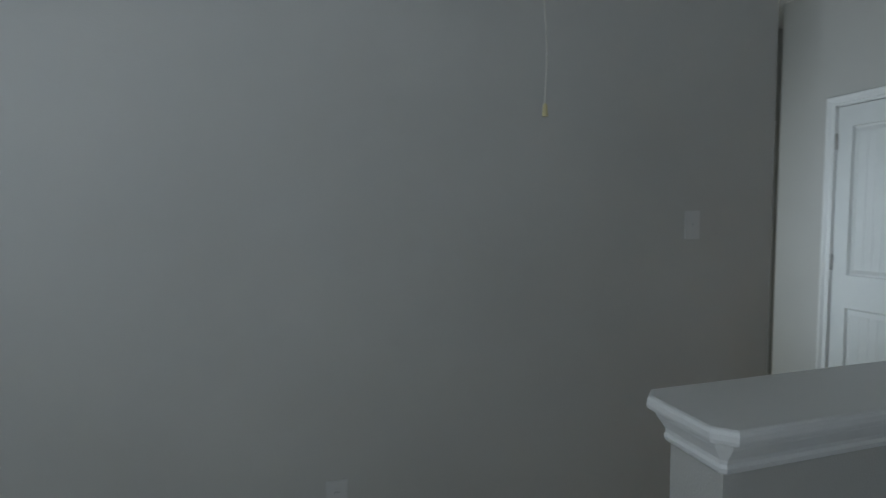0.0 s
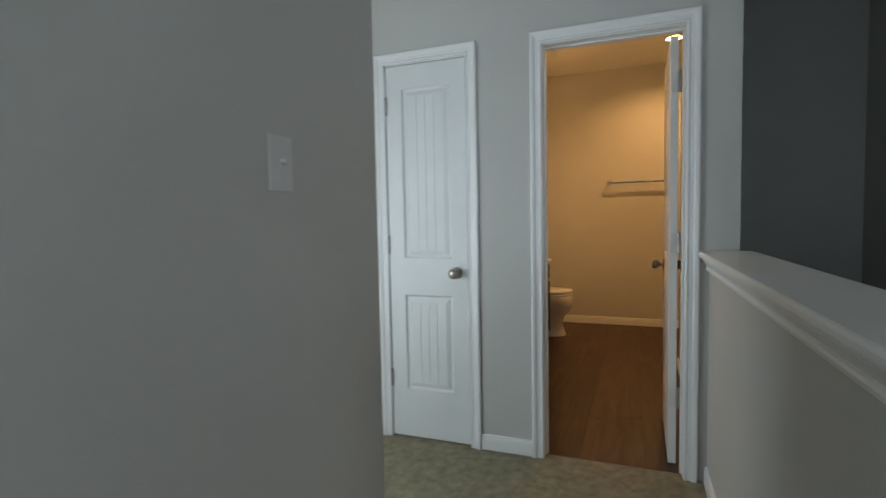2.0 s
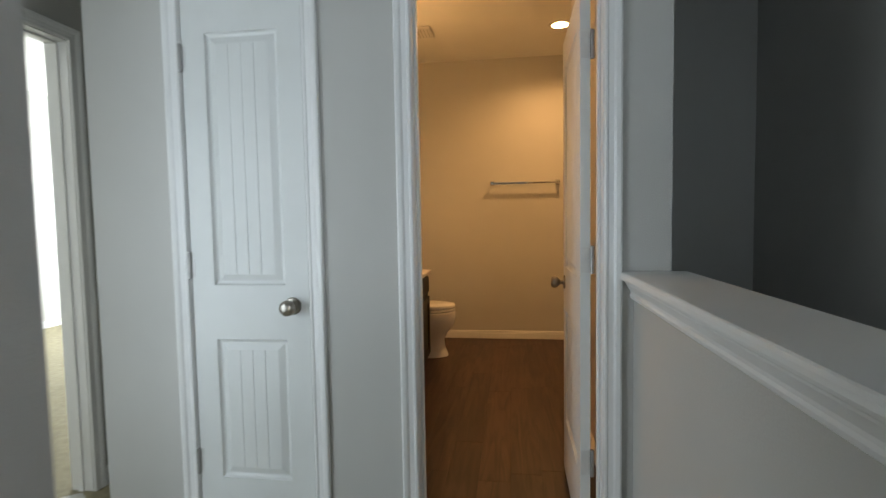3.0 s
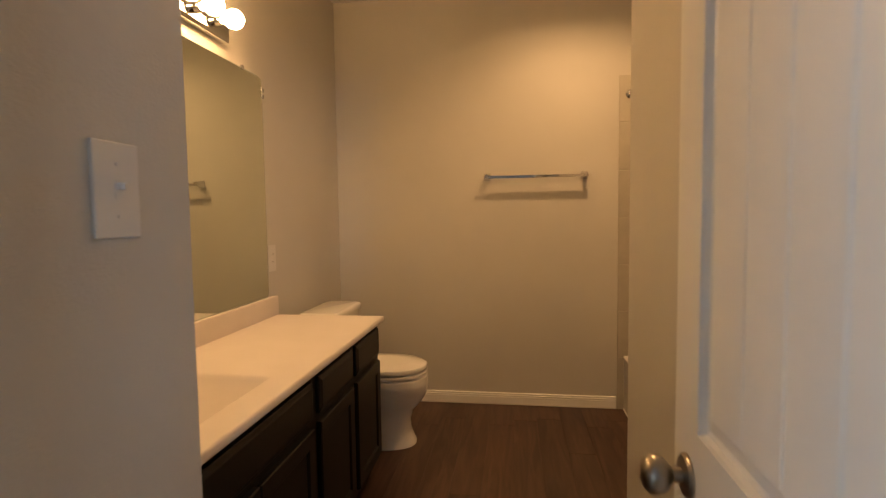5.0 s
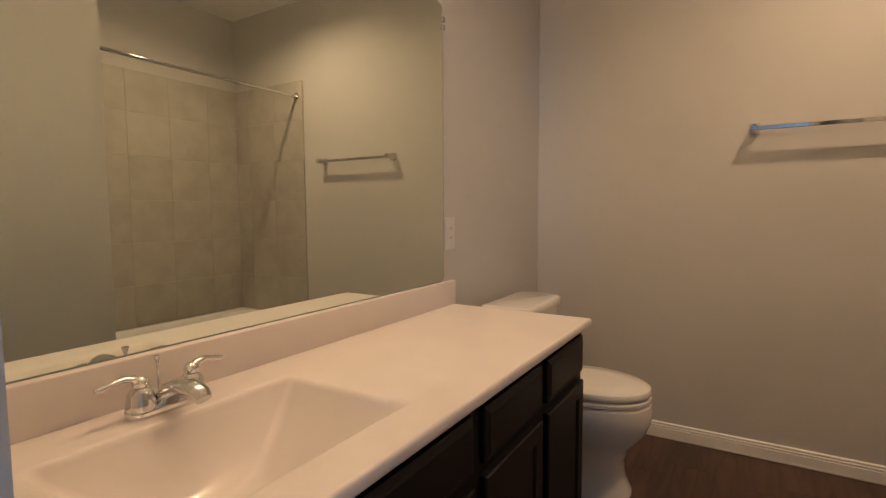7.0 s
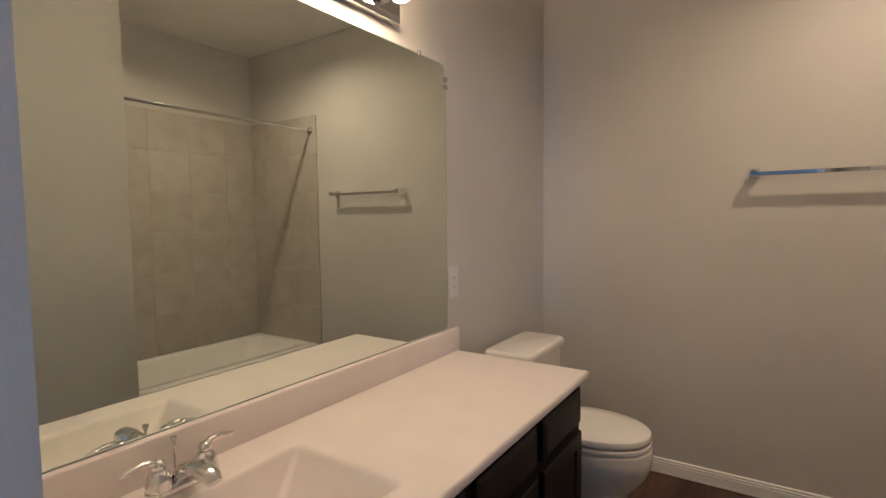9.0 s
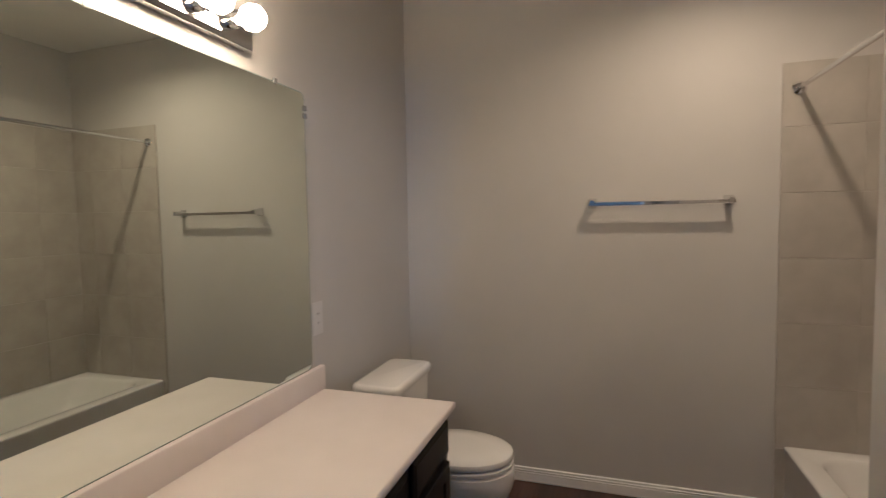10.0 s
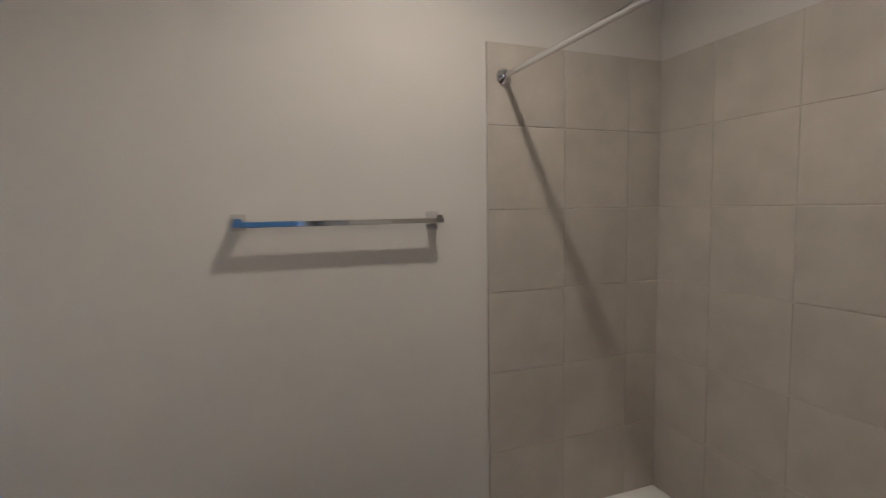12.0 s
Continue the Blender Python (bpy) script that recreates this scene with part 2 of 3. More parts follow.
def baseboard(start, end, out, label="white moulded baseboard along the wall"):
    """A run of skirting from start to end (x, y); out is the unit direction away from the wall."""
    rings = [[(p[0] + out[0] * (t + 0.0005), p[1] + out[1] * (t + 0.0005), 0.004 + h) for t, h in BASE_PROFILE] for p in (start, end)]
    return tagged(part("baseboard", loft(rings), TRIM), label, "baseboard", kind="structure")


H = 2.80  # ceilings

# ---- structure ----
DOOR_X, DOOR_BACK = 3.0, 3.115
CLOSET = (1.507, 1.987)
BATH = (0.493, 1.142)
HEAD = 2.045

wall("wall_east", "warm grey painted wall with a closet door and bathroom doorway", DOOR_X, DOOR_BACK, 0.290, 2.36, 0, H, [(CLOSET[0], CLOSET[1], 0, HEAD), (BATH[0], BATH[1], 0, HEAD)])
wall("wall_north", "grey painted loft wall with a switch plate", -3.6, 1.925, 1.46, 1.575, -0.02, H)
wall("wall_recess_west", "grey painted end wall of the passage", 0.49, 0.6, 1.575, 2.72, -0.02, H)
wall("wall_recess_north", "grey painted wall with a window and the bedroom doorway", 0.49, 7.7, 2.72, 2.835, -0.02, H, [(0.72, 2.18, 0.30, 1.90), (2.60, 3.315, 0, HEAD)])
wall("wall_recess_south", "grey painted wall behind the closet", DOOR_BACK, 4.3, 2.26, 2.36, -0.02, H)
wall("wall_recess_east", "grey painted end wall of the bedroom passage", 4.3, 4.4, 2.26, 2.72, -0.02, H)
wall("wall_closet_south", "warm grey painted wall with a bathroom switch plate", DOOR_BACK, 3.69, 1.326, 1.43, 0, H)
wall("wall_closet_east", "grey painted end wall of the vanity alcove", 3.59, 3.69, 1.43, 2.26, 0, H)
wall("wall_vanity", "warm grey painted wall behind vanity and toilet", 3.69, 6.5, 2.045, 2.16, 0, H)
wall("wall_back", "warm grey painted bathroom wall with a towel bar", 6.38, 6.5, -0.8, 2.045, 0, H)
wall("wall_partition", "warm grey painted wall between bathroom and stairwell", DOOR_BACK, 4.84, 0.290, 0.388, -2.7, H)
wall("wall_plumbing", "painted wall between stairwell and tub alcove", 4.73, 4.84, -0.8, 0.290, -2.7, H)
wall("wall_tub", "painted wall behind the bathtub", 4.84, 6.38, -0.8, -0.692, 0, H)
wall("wall_stair_south", "unlit grey painted stairwell wall", 0.44, 4.73, -0.84, -0.73, -2.7, H)
wall("wall_loft_east", "grey painted loft wall beside the stairwell", 0.44, 0.55, -3.2, -0.84, -0.02, H)
wall("wall_loft_south", "grey painted loft wall", -3.6, 0.44, -3.31, -3.2, -0.02, H)
wall("wall_west", "grey painted loft wall with a window", -3.72, -3.6, -3.31, 1.575, -0.02, H, [(-3.1, -1.6, 0.95, 2.45)])
wall("wall_bedroom_north", "bright white-lit bedroom wall", 2.36, 7.7, 6.35, 6.46, -0.02, H)
wall("wall_bedroom_west", "bedroom wall", 2.25, 2.36, 2.835, 6.46, -0.02, H)
wall("wall_bedroom_east", "bedroom wall with a window", 7.6, 7.72, 2.835, 6.35, -0.02, H, [(3.9, 5.7, 0.75, 2.25)])
wall("wall_under_loft", "plain wall below the half wall", 0.55, 3.0, 0.28, 0.395, -2.7, -0.25)
# the low opening is made up, to hold the stairwell's fill lamp
wall("wall_stair_west", "plain wall below the loft floor", 0.42, 0.5, -0.73, 0.395, -2.7, -0.25, [(-0.6, 0.25, -2.7, -0.6)])

CAN_X, CAN_Y, CAN_R = 5.59, 0.388, 0.070
bm = box(-3.72, CAN_X - CAN_R, -3.31, 6.46, H, H + 0.1)
add_box(bm, CAN_X + CAN_R, 7.72, -3.31, 6.46, H, H + 0.1)
add_box(bm, CAN_X - CAN_R, CAN_X + CAN_R, -3.31, CAN_Y - CAN_R, H, H + 0.1)
add_box(bm, CAN_X - CAN_R, CAN_X + CAN_R, CAN_Y + CAN_R, 6.46, H, H + 0.1)
tagged(part("ceiling", bm, CEILING), "flat white textured ceiling", "ceiling", kind="structure")


def carpet_sheet(name, x0, x1, y0, y1, step, amp):
    nx, ny = max(2, round((x1 - x0) / step)), max(2, round((y1 - y0) / step))
    xs, ys = np.linspace(x0, x1, nx + 1), np.linspace(y0, y1, ny + 1)
    rng = np.random.default_rng(5)
    gx, gy = np.meshgrid(xs, ys)
    z = amp * (rng.random(gx.shape) - 0.5) + amp * 0.8 * np.sin(gx * 23 + 3 * np.sin(gy * 9)) * np.sin(gy * 19 + 2 * np.sin(gx * 7))
    z[0, :] = z[-1, :] = z[:, 0] = z[:, -1] = 0
    verts = np.stack([gx.ravel(), gy.ravel(), z.ravel()], 1)
    w = nx + 1
    faces = [(j * w + i, j * w + i + 1, (j + 1) * w + i + 1, (j + 1) * w + i) for j in range(ny) for i in range(nx)]
    me = bpy.data.meshes.new(name)
    me.from_pydata(verts.tolist(), [], faces)
    me.materials.append(CARPET)
    for f in me.polygons:
        f.use_smooth = True
    return tagged(new(name, me), "beige cut-pile carpet on the upstairs floor", "carpet", kind="structure")


carpet_sheet("floor_hall", 0.5, 3.05, 0.395, 2.72, 0.012, 0.006)
carpet_sheet("floor_loft", -3.6, 0.5, -3.2, 1.46, 0.06, 0.006)
carpet_sheet("floor_passage", 3.05, 4.3, 2.36, 2.72, 0.05, 0.005)
carpet_sheet("floor_bedroom", 2.36, 7.6, 2.72, 6.35, 0.05, 0.007)
tagged(part("floor_slab", box(-3.6, 0.5, -3.2, 1.46, -0.25, -0.012), SUBFLOOR), "floor slab under the loft carpet", "floor", kind="structure")
tagged(part("floor_slab", box(0.5, 3.05, 0.28, 2.72, -0.25, -0.012), SUBFLOOR), "floor slab under the hall carpet", "floor", kind="structure")
tagged(part("floor_lower", box(0.44, 4.77, -0.84, 0.4, -2.8, -2.7), LOWER), "carpeted floor at the bottom of the stairwell", "floor", kind="structure")
tagged(part("ground", box(-60, 60, -60, 60, -3.2, -3.0), LOWER), "plain ground outside the house", "ground", kind="structure")


def window(name, a0, a1, z0, z1, place):
    """A white framed window with two panes; place(along, depth, height) maps to the world."""
    w = thing(name, place((a0 + a1) / 2, 0, z0), 0, "white framed window with two panes", "window", kind="structure")

    def slab(nm, s, e, b, c, half, mat, bevel=0.004):
        p, q = place(s, -half, b), place(e, half, c)
        lo, hi = [min(i, j) for i, j in zip(p, q)], [max(i, j) for i, j in zip(p, q)]
        return part(nm, box(lo[0], hi[0], lo[1], hi[1], lo[2], hi[2], bevel=bevel), mat, w)

    mid = (a0 + a1) / 2
    slab("frame", a0, a0 + 0.05, z0, z1, 0.025, TRIM)
    slab("frame", a1 - 0.05, a1, z0, z1, 0.025, TRIM)
    slab("frame", a0 + 0.05, a1 - 0.05, z0, z0 + 0.05, 0.025, TRIM)
    slab("frame", a0 + 0.05, a1 - 0.05, z1 - 0.05, z1, 0.025, TRIM)
    slab("mullion", mid - 0.025, mid + 0.025, z0 + 0.05, z1 - 0.05, 0.02, TRIM)
    for s, e in ((a0 + 0.05, mid - 0.025), (mid + 0.025, a1 - 0.05)):
        slab("pane", s, e, z0 + 0.05, z1 - 0.05, 0.003, GLASS, 0.0).visible_shadow = False
    return w


# window_1 is out of view, its place assumed for the loft's daylight
window("window_1", -3.1, -1.6, 0.95, 2.45, lambda a, d, b: (-3.69 + d, a, b))
window("window_2", 3.9, 5.7, 0.75, 2.25, lambda a, d, b: (7.69 + d, a, b))
window("window_3", 0.72, 2.18, 0.30, 1.90, lambda a, d, b: (a, 2.805 + d, b))

# ---- trim ----
def door_frame(name, a0, a1, axis_place, back_place, depth, stop_at, label):
    """Jambs, stops and casings; axis_place(along, height, out) for the front, back_place for the rear."""
    f = thing(name, axis_place((a0 + a1) / 2, 0, 0), 0, label, "door frame", kind="structure")
    t = 0.012

    def slab(nm, s, e, b, c, d0, d1):
        p, q = axis_place(s, b, -d0), axis_place(e, c, -d1)
        lo, hi = [min(i, j) for i, j in zip(p, q)], [max(i, j) for i, j in zip(p, q)]
        part(nm, box(lo[0], hi[0], lo[1], hi[1], lo[2], hi[2], bevel=0.0015, segments=1), TRIM, f)

    g = 0.0006
    slab("jamb", a0 + g, a0 + t, 0.002, HEAD - t, g, depth - g)
    slab("jamb", a1 - t, a1 - g, 0.002, HEAD - t, g, depth - g)
    slab("jamb_head", a0 + g, a1 - g, HEAD - t, HEAD - g, g, depth - g)
    slab("stop", a0 + t, a0 + t + 0.009, 0.002, HEAD - t, stop_at, stop_at + 0.03)
    slab("stop", a1 - t - 0.009, a1 - t, 0.002, HEAD - t, stop_at, stop_at + 0.03)
    slab("stop_head", a0 + t + 0.009, a1 - t - 0.009, HEAD - t - 0.009, HEAD - t, stop_at, stop_at + 0.03)
    casing(f, a0 + 0.009, a1 - 0.009, HEAD - 0.006, axis_place)
    if back_place:
        casing(f, a0 + 0.009, a1 - 0.009, HEAD - 0.006, back_place)
    return f


door_frame("door_frame_1", *CLOSET, lambda a, b, t: (DOOR_X - t, a, b), None, 0.115, 0.05, "white moulded door frame round the closet door")
door_frame("door_frame_2", *BATH, lambda a, b, t: (DOOR_X - t, a, b), lambda a, b, t: (DOOR_BACK + t, a, b), 0.115, 0.045, "white moulded door frame of the bathroom doorway")
door_frame("door_frame_3", 2.60, 3.315, lambda a, b, t: (a, 2.72 - t, b), None, 0.115, 0.045, "white moulded door frame of the bedroom doorway")

baseboard((DOOR_X, 1.192), (DOOR_X, 1.456), (-1, 0))
baseboard((DOOR_X, 2.046), (DOOR_X, 2.36), (-1, 0))
baseboard((-3.6, 1.46), (1.925, 1.46), (0, -1))
baseboard((0.6, 2.72), (2.545, 2.72), (0, -1))
baseboard((3.365, 2.72), (4.3, 2.72), (0, -1))
baseboard((3.0, 2.36), (4.3, 2.36), (0, 1))
baseboard((2.36, 6.35), (7.6, 6.35), (0, -1), "white baseboard in the bright bedroom")
baseboard((0.482, 0.397), (2.98, 0.407), (0, 1), "white baseboard along the half wall")
baseboard((6.38, 0.130), (6.38, 2.045), (-1, 0), "white moulded baseboard below the towel bar")
baseboard((5.36, 2.045), (6.37, 2.045), (0, -1), "white moulded baseboard behind the toilet")
baseboard((3.18, 0.388), (4.84, 0.388), (0, 1))
baseboard((3.172, 1.326), (3.69, 1.326), (0, -1))
baseboard((3.69, 1.326), (3.69, 1.47), (1, 0))
tagged(part("trim", box(6.3655, 6.3705, 0.13, 1.5, 0.001, 0.012, bevel=0.002, segments=1), CAULK), "white caulk bead along the baseboard", "trim", kind="structure")

# half wall with its moulded cap
half = thing("half_wall", (0.46, 0.335, 0), 0, "grey painted half wall with a white moulded cap beside the stairwell", "half wall", kind="structure")
SKEW = 0.004  # the half wall runs a hair out of square


def skewed(bm):
    for v in bm.verts:
        v.co.y += SKEW * (v.co.x - 0.482)
    return bm


part("wall_body", skewed(box(0.482, 2.999, 0.272, 0.397, -0.25, 1.0)), PAINT, half)


def cap_ring(grow, z, clip):
    x0, x1, y0, y1 = 0.482 - grow, 2.998, 0.272 - grow, 0.397 + grow
    return [(x1, y0, z), (x1, y1, z), (x0 + clip, y1, z), (x0, y1 - clip, z), (x0, y0 + clip, z), (x0 + clip, y0, z)]


part("cap", skewed(loft([cap_ring(0.018, 1.020, 0.016), cap_ring(0.040, 1.0205, 0.028), cap_ring(0.0435, 1.024, 0.029), cap_ring(0.045, 1.030, 0.030), cap_ring(0.0445, 1.039, 0.030), cap_ring(0.042, 1.0455, 0.029), cap_ring(0.038, 1.048, 0.028)])), TRIM, half, "smooth white painted cap board with clipped corners")
part("cap_moulding", skewed(loft([cap_ring(0.001, 0.957, 0.002), cap_ring(0.006, 0.957, 0.005), cap_ring(0.011, 0.962, 0.008), cap_ring(0.013, 0.970, 0.009), cap_ring(0.010, 0.976, 0.007), cap_ring(0.011, 0.984, 0.008), cap_ring(0.020, 0.998, 0.014), cap_ring(0.027, 1.009, 0.018), cap_ring(0.029, 1.0199, 0.019)])), TRIM, half)


# ---- doors ----
def panel_face(bm, u0, u1, z0, z1, y, out):
    """One moulded, grooved door panel on the face at y; out is -1 or +1."""
    def ring(inset, depth):
        yy = y - out * depth
        return [(u0 + inset, yy, z0 + inset), (u1 - inset, yy, z0 + inset), (u1 - inset, yy, z1 - inset), (u0 + inset, yy, z1 - inset)]
    rows = [ring(0.0, 0.0), ring(0.002, 0.005), ring(0.006, 0.010), ring(0.012, 0.012), ring(0.015, 0.012), ring(0.037, 0.0035), ring(0.040, 0.0030)]
    add_loft(bm, rows, (False, False))
    a, b = u0 + 0.040, u1 - 0.040
    cuts = [a]
    for i in range(1, 4):
        c = a + (b - a) * i / 4
        cuts += [c - 0.003, c, c + 0.003]
    cuts.append(b)
    depth = [0.0030] + [0.0030, 0.0052, 0.0030] * 3 + [0.0030]
    low = [bm.verts.new((u, y - out * d, z0 + 0.040)) for u, d in zip(cuts, depth)]
    high = [bm.verts.new((u, y - out * d, z1 - 0.040)) for u, d in zip(cuts, depth)]
    for i in range(len(cuts) - 1):
        bm.faces.new((low[i], low[i + 1], high[i + 1], high[i]))


def knob(parent, u, z, side, y):
    """A round knob on a rosette; side -1 or +1 is the way that it points along y."""
    k = part("knob", loft(turned([(0.010, 0.006), (0.011, 0.022), (0.018, 0.028), (0.026, 0.036), (0.0285, 0.046), (0.027, 0.056), (0.020, 0.063), (0.008, 0.0655)], (0, side, 0), (u, y, z), 28)), NICKEL, parent, "round satin nickel door knob", smooth=True, local=True)
    part("rosette", loft(turned([(0.032, 0.0), (0.032, 0.003), (0.028, 0.007), (0.012, 0.009)], (0, side, 0), (u, y, z), 28)), NICKEL, k, smooth=True, local=True)


def door_leaf(name, w, at, rz, label, hinge_zs, hinge_front, knobs):
    """A two-panel plank door; local x runs from the hinges, the front face is y = 0 and looks to -y."""
    d = thing(name, at, rz, label, "door", kind="structure")
    h, t = 2.019, 0.035
    side = 0.098 if w > 0.5 else 0.088
    rows = ((0.265, 0.790), (0.990, 1.895))
    bm = bmesh.new()
    add_box(bm, 0, side, 0, t, 0, h)
    add_box(bm, w - side, w, 0, t, 0, h)
    for b, c in ((0, rows[0][0]), (rows[0][1], rows[1][0]), (rows[1][1], h)):
        add_box(bm, side, w - side, 0, t, b, c)
    part("leaf", bm, DOOR_PAINT, d, local=True)
    for b, c in rows:
        bm = bmesh.new()
        panel_face(bm, side, w - side, b, c, 0.0, -1)
        panel_face(bm, side, w - side, b, c, t, 1)
        add_box(bm, side + 0.03, w - side - 0.03, 0.014, t - 0.014, b + 0.03, c - 0.03)
        part("panel", bm, DOOR_PAINT, d, local=True)
    for z in hinge_zs:
        y = -0.006 if hinge_front else t + 0.006
        bm = loft(turned([(0.0050, -0.050), (0.0078, -0.047), (0.0078, 0.047), (0.0050, 0.050)], (0, 0, 1), (-0.0035, y, z), 12))
        for e in (-0.0155, 0.0155):
            add_loft(bm, turned([(0.0082, -0.001), (0.0082, 0.001)], (0, 0, 1), (-0.0035, y, z + e), 12))
        hinge = part("hinge", bm, HINGE, d, smooth=True, local=True)
        part("hinge_leaf", box(-0.001, 0.013, -0.0018, -0.0002, z - 0.044, z + 0.044), HINGE_PLATE, hinge, local=True)
        part("hinge_plate", box(-0.0025, -0.0005, 0.003 if hinge_front else 0.004, 0.032, z - 0.045, z + 0.045), HINGE_PLATE, hinge, local=True)
    for side_out in knobs:
        knob(d, w - 0.062, 0.915, side_out, 0.0 if side_out < 0 else t)
    part("latch_plate", box(w, w + 0.001, 0.006, 0.029, 0.885, 0.945), NICKEL, d, local=True)
    return d


door_leaf("door_1", 0.450, (3.004, 1.972, 0.010), -90, "closed white two-panel plank closet door", (0.325, 1.065, 1.812), True, (-1,))
door_leaf("door_2", 0.622, (3.128, 0.525, 0.010), -0.5, "open white two-panel plank bathroom door", (0.325, 1.065, 1.812), True, (-1, 1))


# ---- plates and cord ----
def cover_plate(name, at, rz, label, toggles=0, outlets=0, w=0.078, h=0.127):
    """A wall plate; local x along the wall, facing -y."""
    p = thing(name, at, rz, label, "switch" if toggles else "outlet")
    part("plate", box(-w / 2, w / 2, -0.006, -0.0005, -h / 2, h / 2, bevel=0.0025), PLASTIC, p, local=True)
    for i in range(toggles):
        part("toggle_slot", box(-0.005, 0.005, -0.0072, -0.0058, -0.012, 0.012), PLASTIC, p, local=True)
        bm = bmesh.new()
        add_box(bm, -0.0042, 0.0042, -0.018, -0.006, 0.000, 0.010, bevel=0.002, segments=1)
        part("toggle", bm, PLASTIC, p, local=True)
    for i in range(outlets):
        z = 0.0195 * (1 if i == 0 else -1)
        o = part("socket", loft([[(x, y, zz) for x, y, zz in [(a, yy, b + z) for a, b in [(0.0165 * math.cos(k * math.pi / 8), 0.0135 * math.sin(k * math.pi / 8)) for k in range(16)]]] for yy in (-0.0055, -0.008)]), PLASTIC, p, local=True)
        # the holes' shade is drawn as dark strips on the solid socket
        for sx in (-0.006, 0.006):
            part("slot_shade", box(sx - 0.001, sx + 0.001, -0.0084, -0.0079, z - 0.003, z + 0.005), SLOT_SHADE, o, local=True)
    for z in ((-h * 0.27, h * 0.27) if toggles else (0,)):
        part("screw", loft(turned([(0.003, 0), (0.003, 0.0012), (0.002, 0.0018)], (0, -1, 0), (0, -0.006, z), 10)), PLASTIC, p, local=True)
    return p


cover_plate("switch_plate", (1.474, 1.46, 1.34), 0, "white light switch plate on the grey loft wall", toggles=1)
cover_plate("switch_plate", (3.536, 1.326, 1.346), 0, "white light switch plate beside the bathroom doorway", toggles=1)
cover_plate("outlet_plate", (-0.095, 1.46, 0.35), 0, "white outlet plate low on the loft wall", outlets=2)
cover_plate("outlet_plate", (5.362, 2.045, 1.108), 0, "white outlet plate beside the mirror", outlets=2, w=0.075, h=0.135)

cord = thing("pull_cord", (0.476, 0.912, 1.67), 0, "thin white attic pull cord with a yellowed bell", "pull cord")
pts = [(0.476 + 0.004 * math.sin(i * 0.9), 0.912 + 0.003 * math.cos(i * 1.3), 1.70 + (H - 1.70) * i / 16) for i in range(17)]
part("string", loft(tube_rings(pts, [0.0022] * 17, 6)), STRING, cord, smooth=True)
part("bell", loft(turned([(0.003, 0.036), (0.0065, 0.030), (0.0075, 0.012), (0.0085, 0.0), (0.006, -0.001)], (0, 0, 1), (0.476, 0.912, 1.67), 14)), CORD_END, cord, "yellowed plastic bell", smooth=True)

# ---- vanity ----
VX0, VX1, CT = 3.692, 5.352, 0.815
van = thing("vanity_cabinet", ((VX0 + VX1) / 2, 1.76, 0), 0, "dark espresso wooden vanity cabinet with drawers over doors", "cabinet")
bm = bmesh.new()
for b in ((VX0, VX0 + 0.016, 1.489, 2.043, 0.095, CT - 0.026), (VX1 - 0.016, VX1, 1.489, 2.043, 0.095, CT - 0.026), (VX0 + 0.016, VX1 - 0.016, 1.489, 2.043, 0.095, 0.111), (VX0 + 0.016, VX1 - 0.016, 2.03, 2.043, 0.111, CT - 0.026), (VX0 + 0.016, VX1 - 0.016, 1.489, 1.508, 0.111, CT - 0.026)):
    add_box(bm, *b)
part("body", bm, ESPRESSO, van)
part("toe_kick", box(VX0, VX1 - 0.002, 1.555, 2.04, 0.006, 0.095), ESPRESSO, van)


def front(name, x0, x1, z0, z1, frame_w):
    """A framed cabinet front with a sunk centre."""
    y = 1.4885
    def ring(inset, depth):
        return [(x0 + inset, y - depth, z0 + inset), (x1 - inset, y - depth, z0 + inset), (x1 - inset, y - depth, z1 - inset), (x0 + inset, y - depth, z1 - inset)]
    rings = [ring(0, 0), ring(0, 0.015), ring(0.004, 0.019), ring(frame_w, 0.019), ring(frame_w + 0.004, 0.016), ring(frame_w + 0.008, 0.011)]
    if frame_w < 0.02:
        rings = [ring(0, 0), ring(0, 0.011), ring(0.004, 0.014), ring(0.014, 0.017), ring(0.018, 0.019)]
    return part(name, loft(rings), ESPRESSO, van)


COLUMNS = ((4.968, 5.326), (4.560, 4.922), (3.735, 4.138), (4.142, 4.506))
for x0, x1 in COLUMNS[:2]:
    front("drawer_front", x0, x1, 0.632, 0.762, 0.01)
    front("door", x0, x1, 0.130, 0.602, 0.052)
front("drawer_front", 3.735, 4.506, 0.632, 0.762, 0.01)
for x0, x1 in COLUMNS[2:]:
    front("door", x0, x1, 0.130, 0.602, 0.052)

# worktop in one piece with its basin
top = thing("countertop", ((VX0 + 5.37) / 2, 1.75, CT - 0.026), 0, "cream cultured marble vanity top with an integral sink", "countertop")
SX0, SX1, SY0, SY1 = 3.868, 4.386, 1.562, 1.900
bm = bmesh.new()


def basin_ring(e, z, r):
    x0, x1, y0, y1 = SX0 + (4.035 - SX0) * e, SX1 + (4.215 - SX1) * e, SY0 + (1.69 - SY0) * e, SY1 + (1.815 - SY1) * e
    return rounded_rect(x0, x1, y0, y1, r, z, 5)


rings = [basin_ring(-0.07, CT, 0.024), basin_ring(-0.03, CT - 0.001, 0.022), basin_ring(0.01, CT - 0.0045, 0.02), basin_ring(0.05, CT - 0.013, 0.018), basin_ring(0.10, CT - 0.026, 0.018), basin_ring(0.5, CT - 0.088, 0.02), basin_ring(0.88, CT - 0.138, 0.032), basin_ring(1.02, CT - 0.149, 0.04), basin_ring(1.5, CT - 0.153, 0.02)]
add_loft(bm, rings, (False, True))
part("basin", bm, MARBLE, top, smooth=True)
bm = bmesh.new()
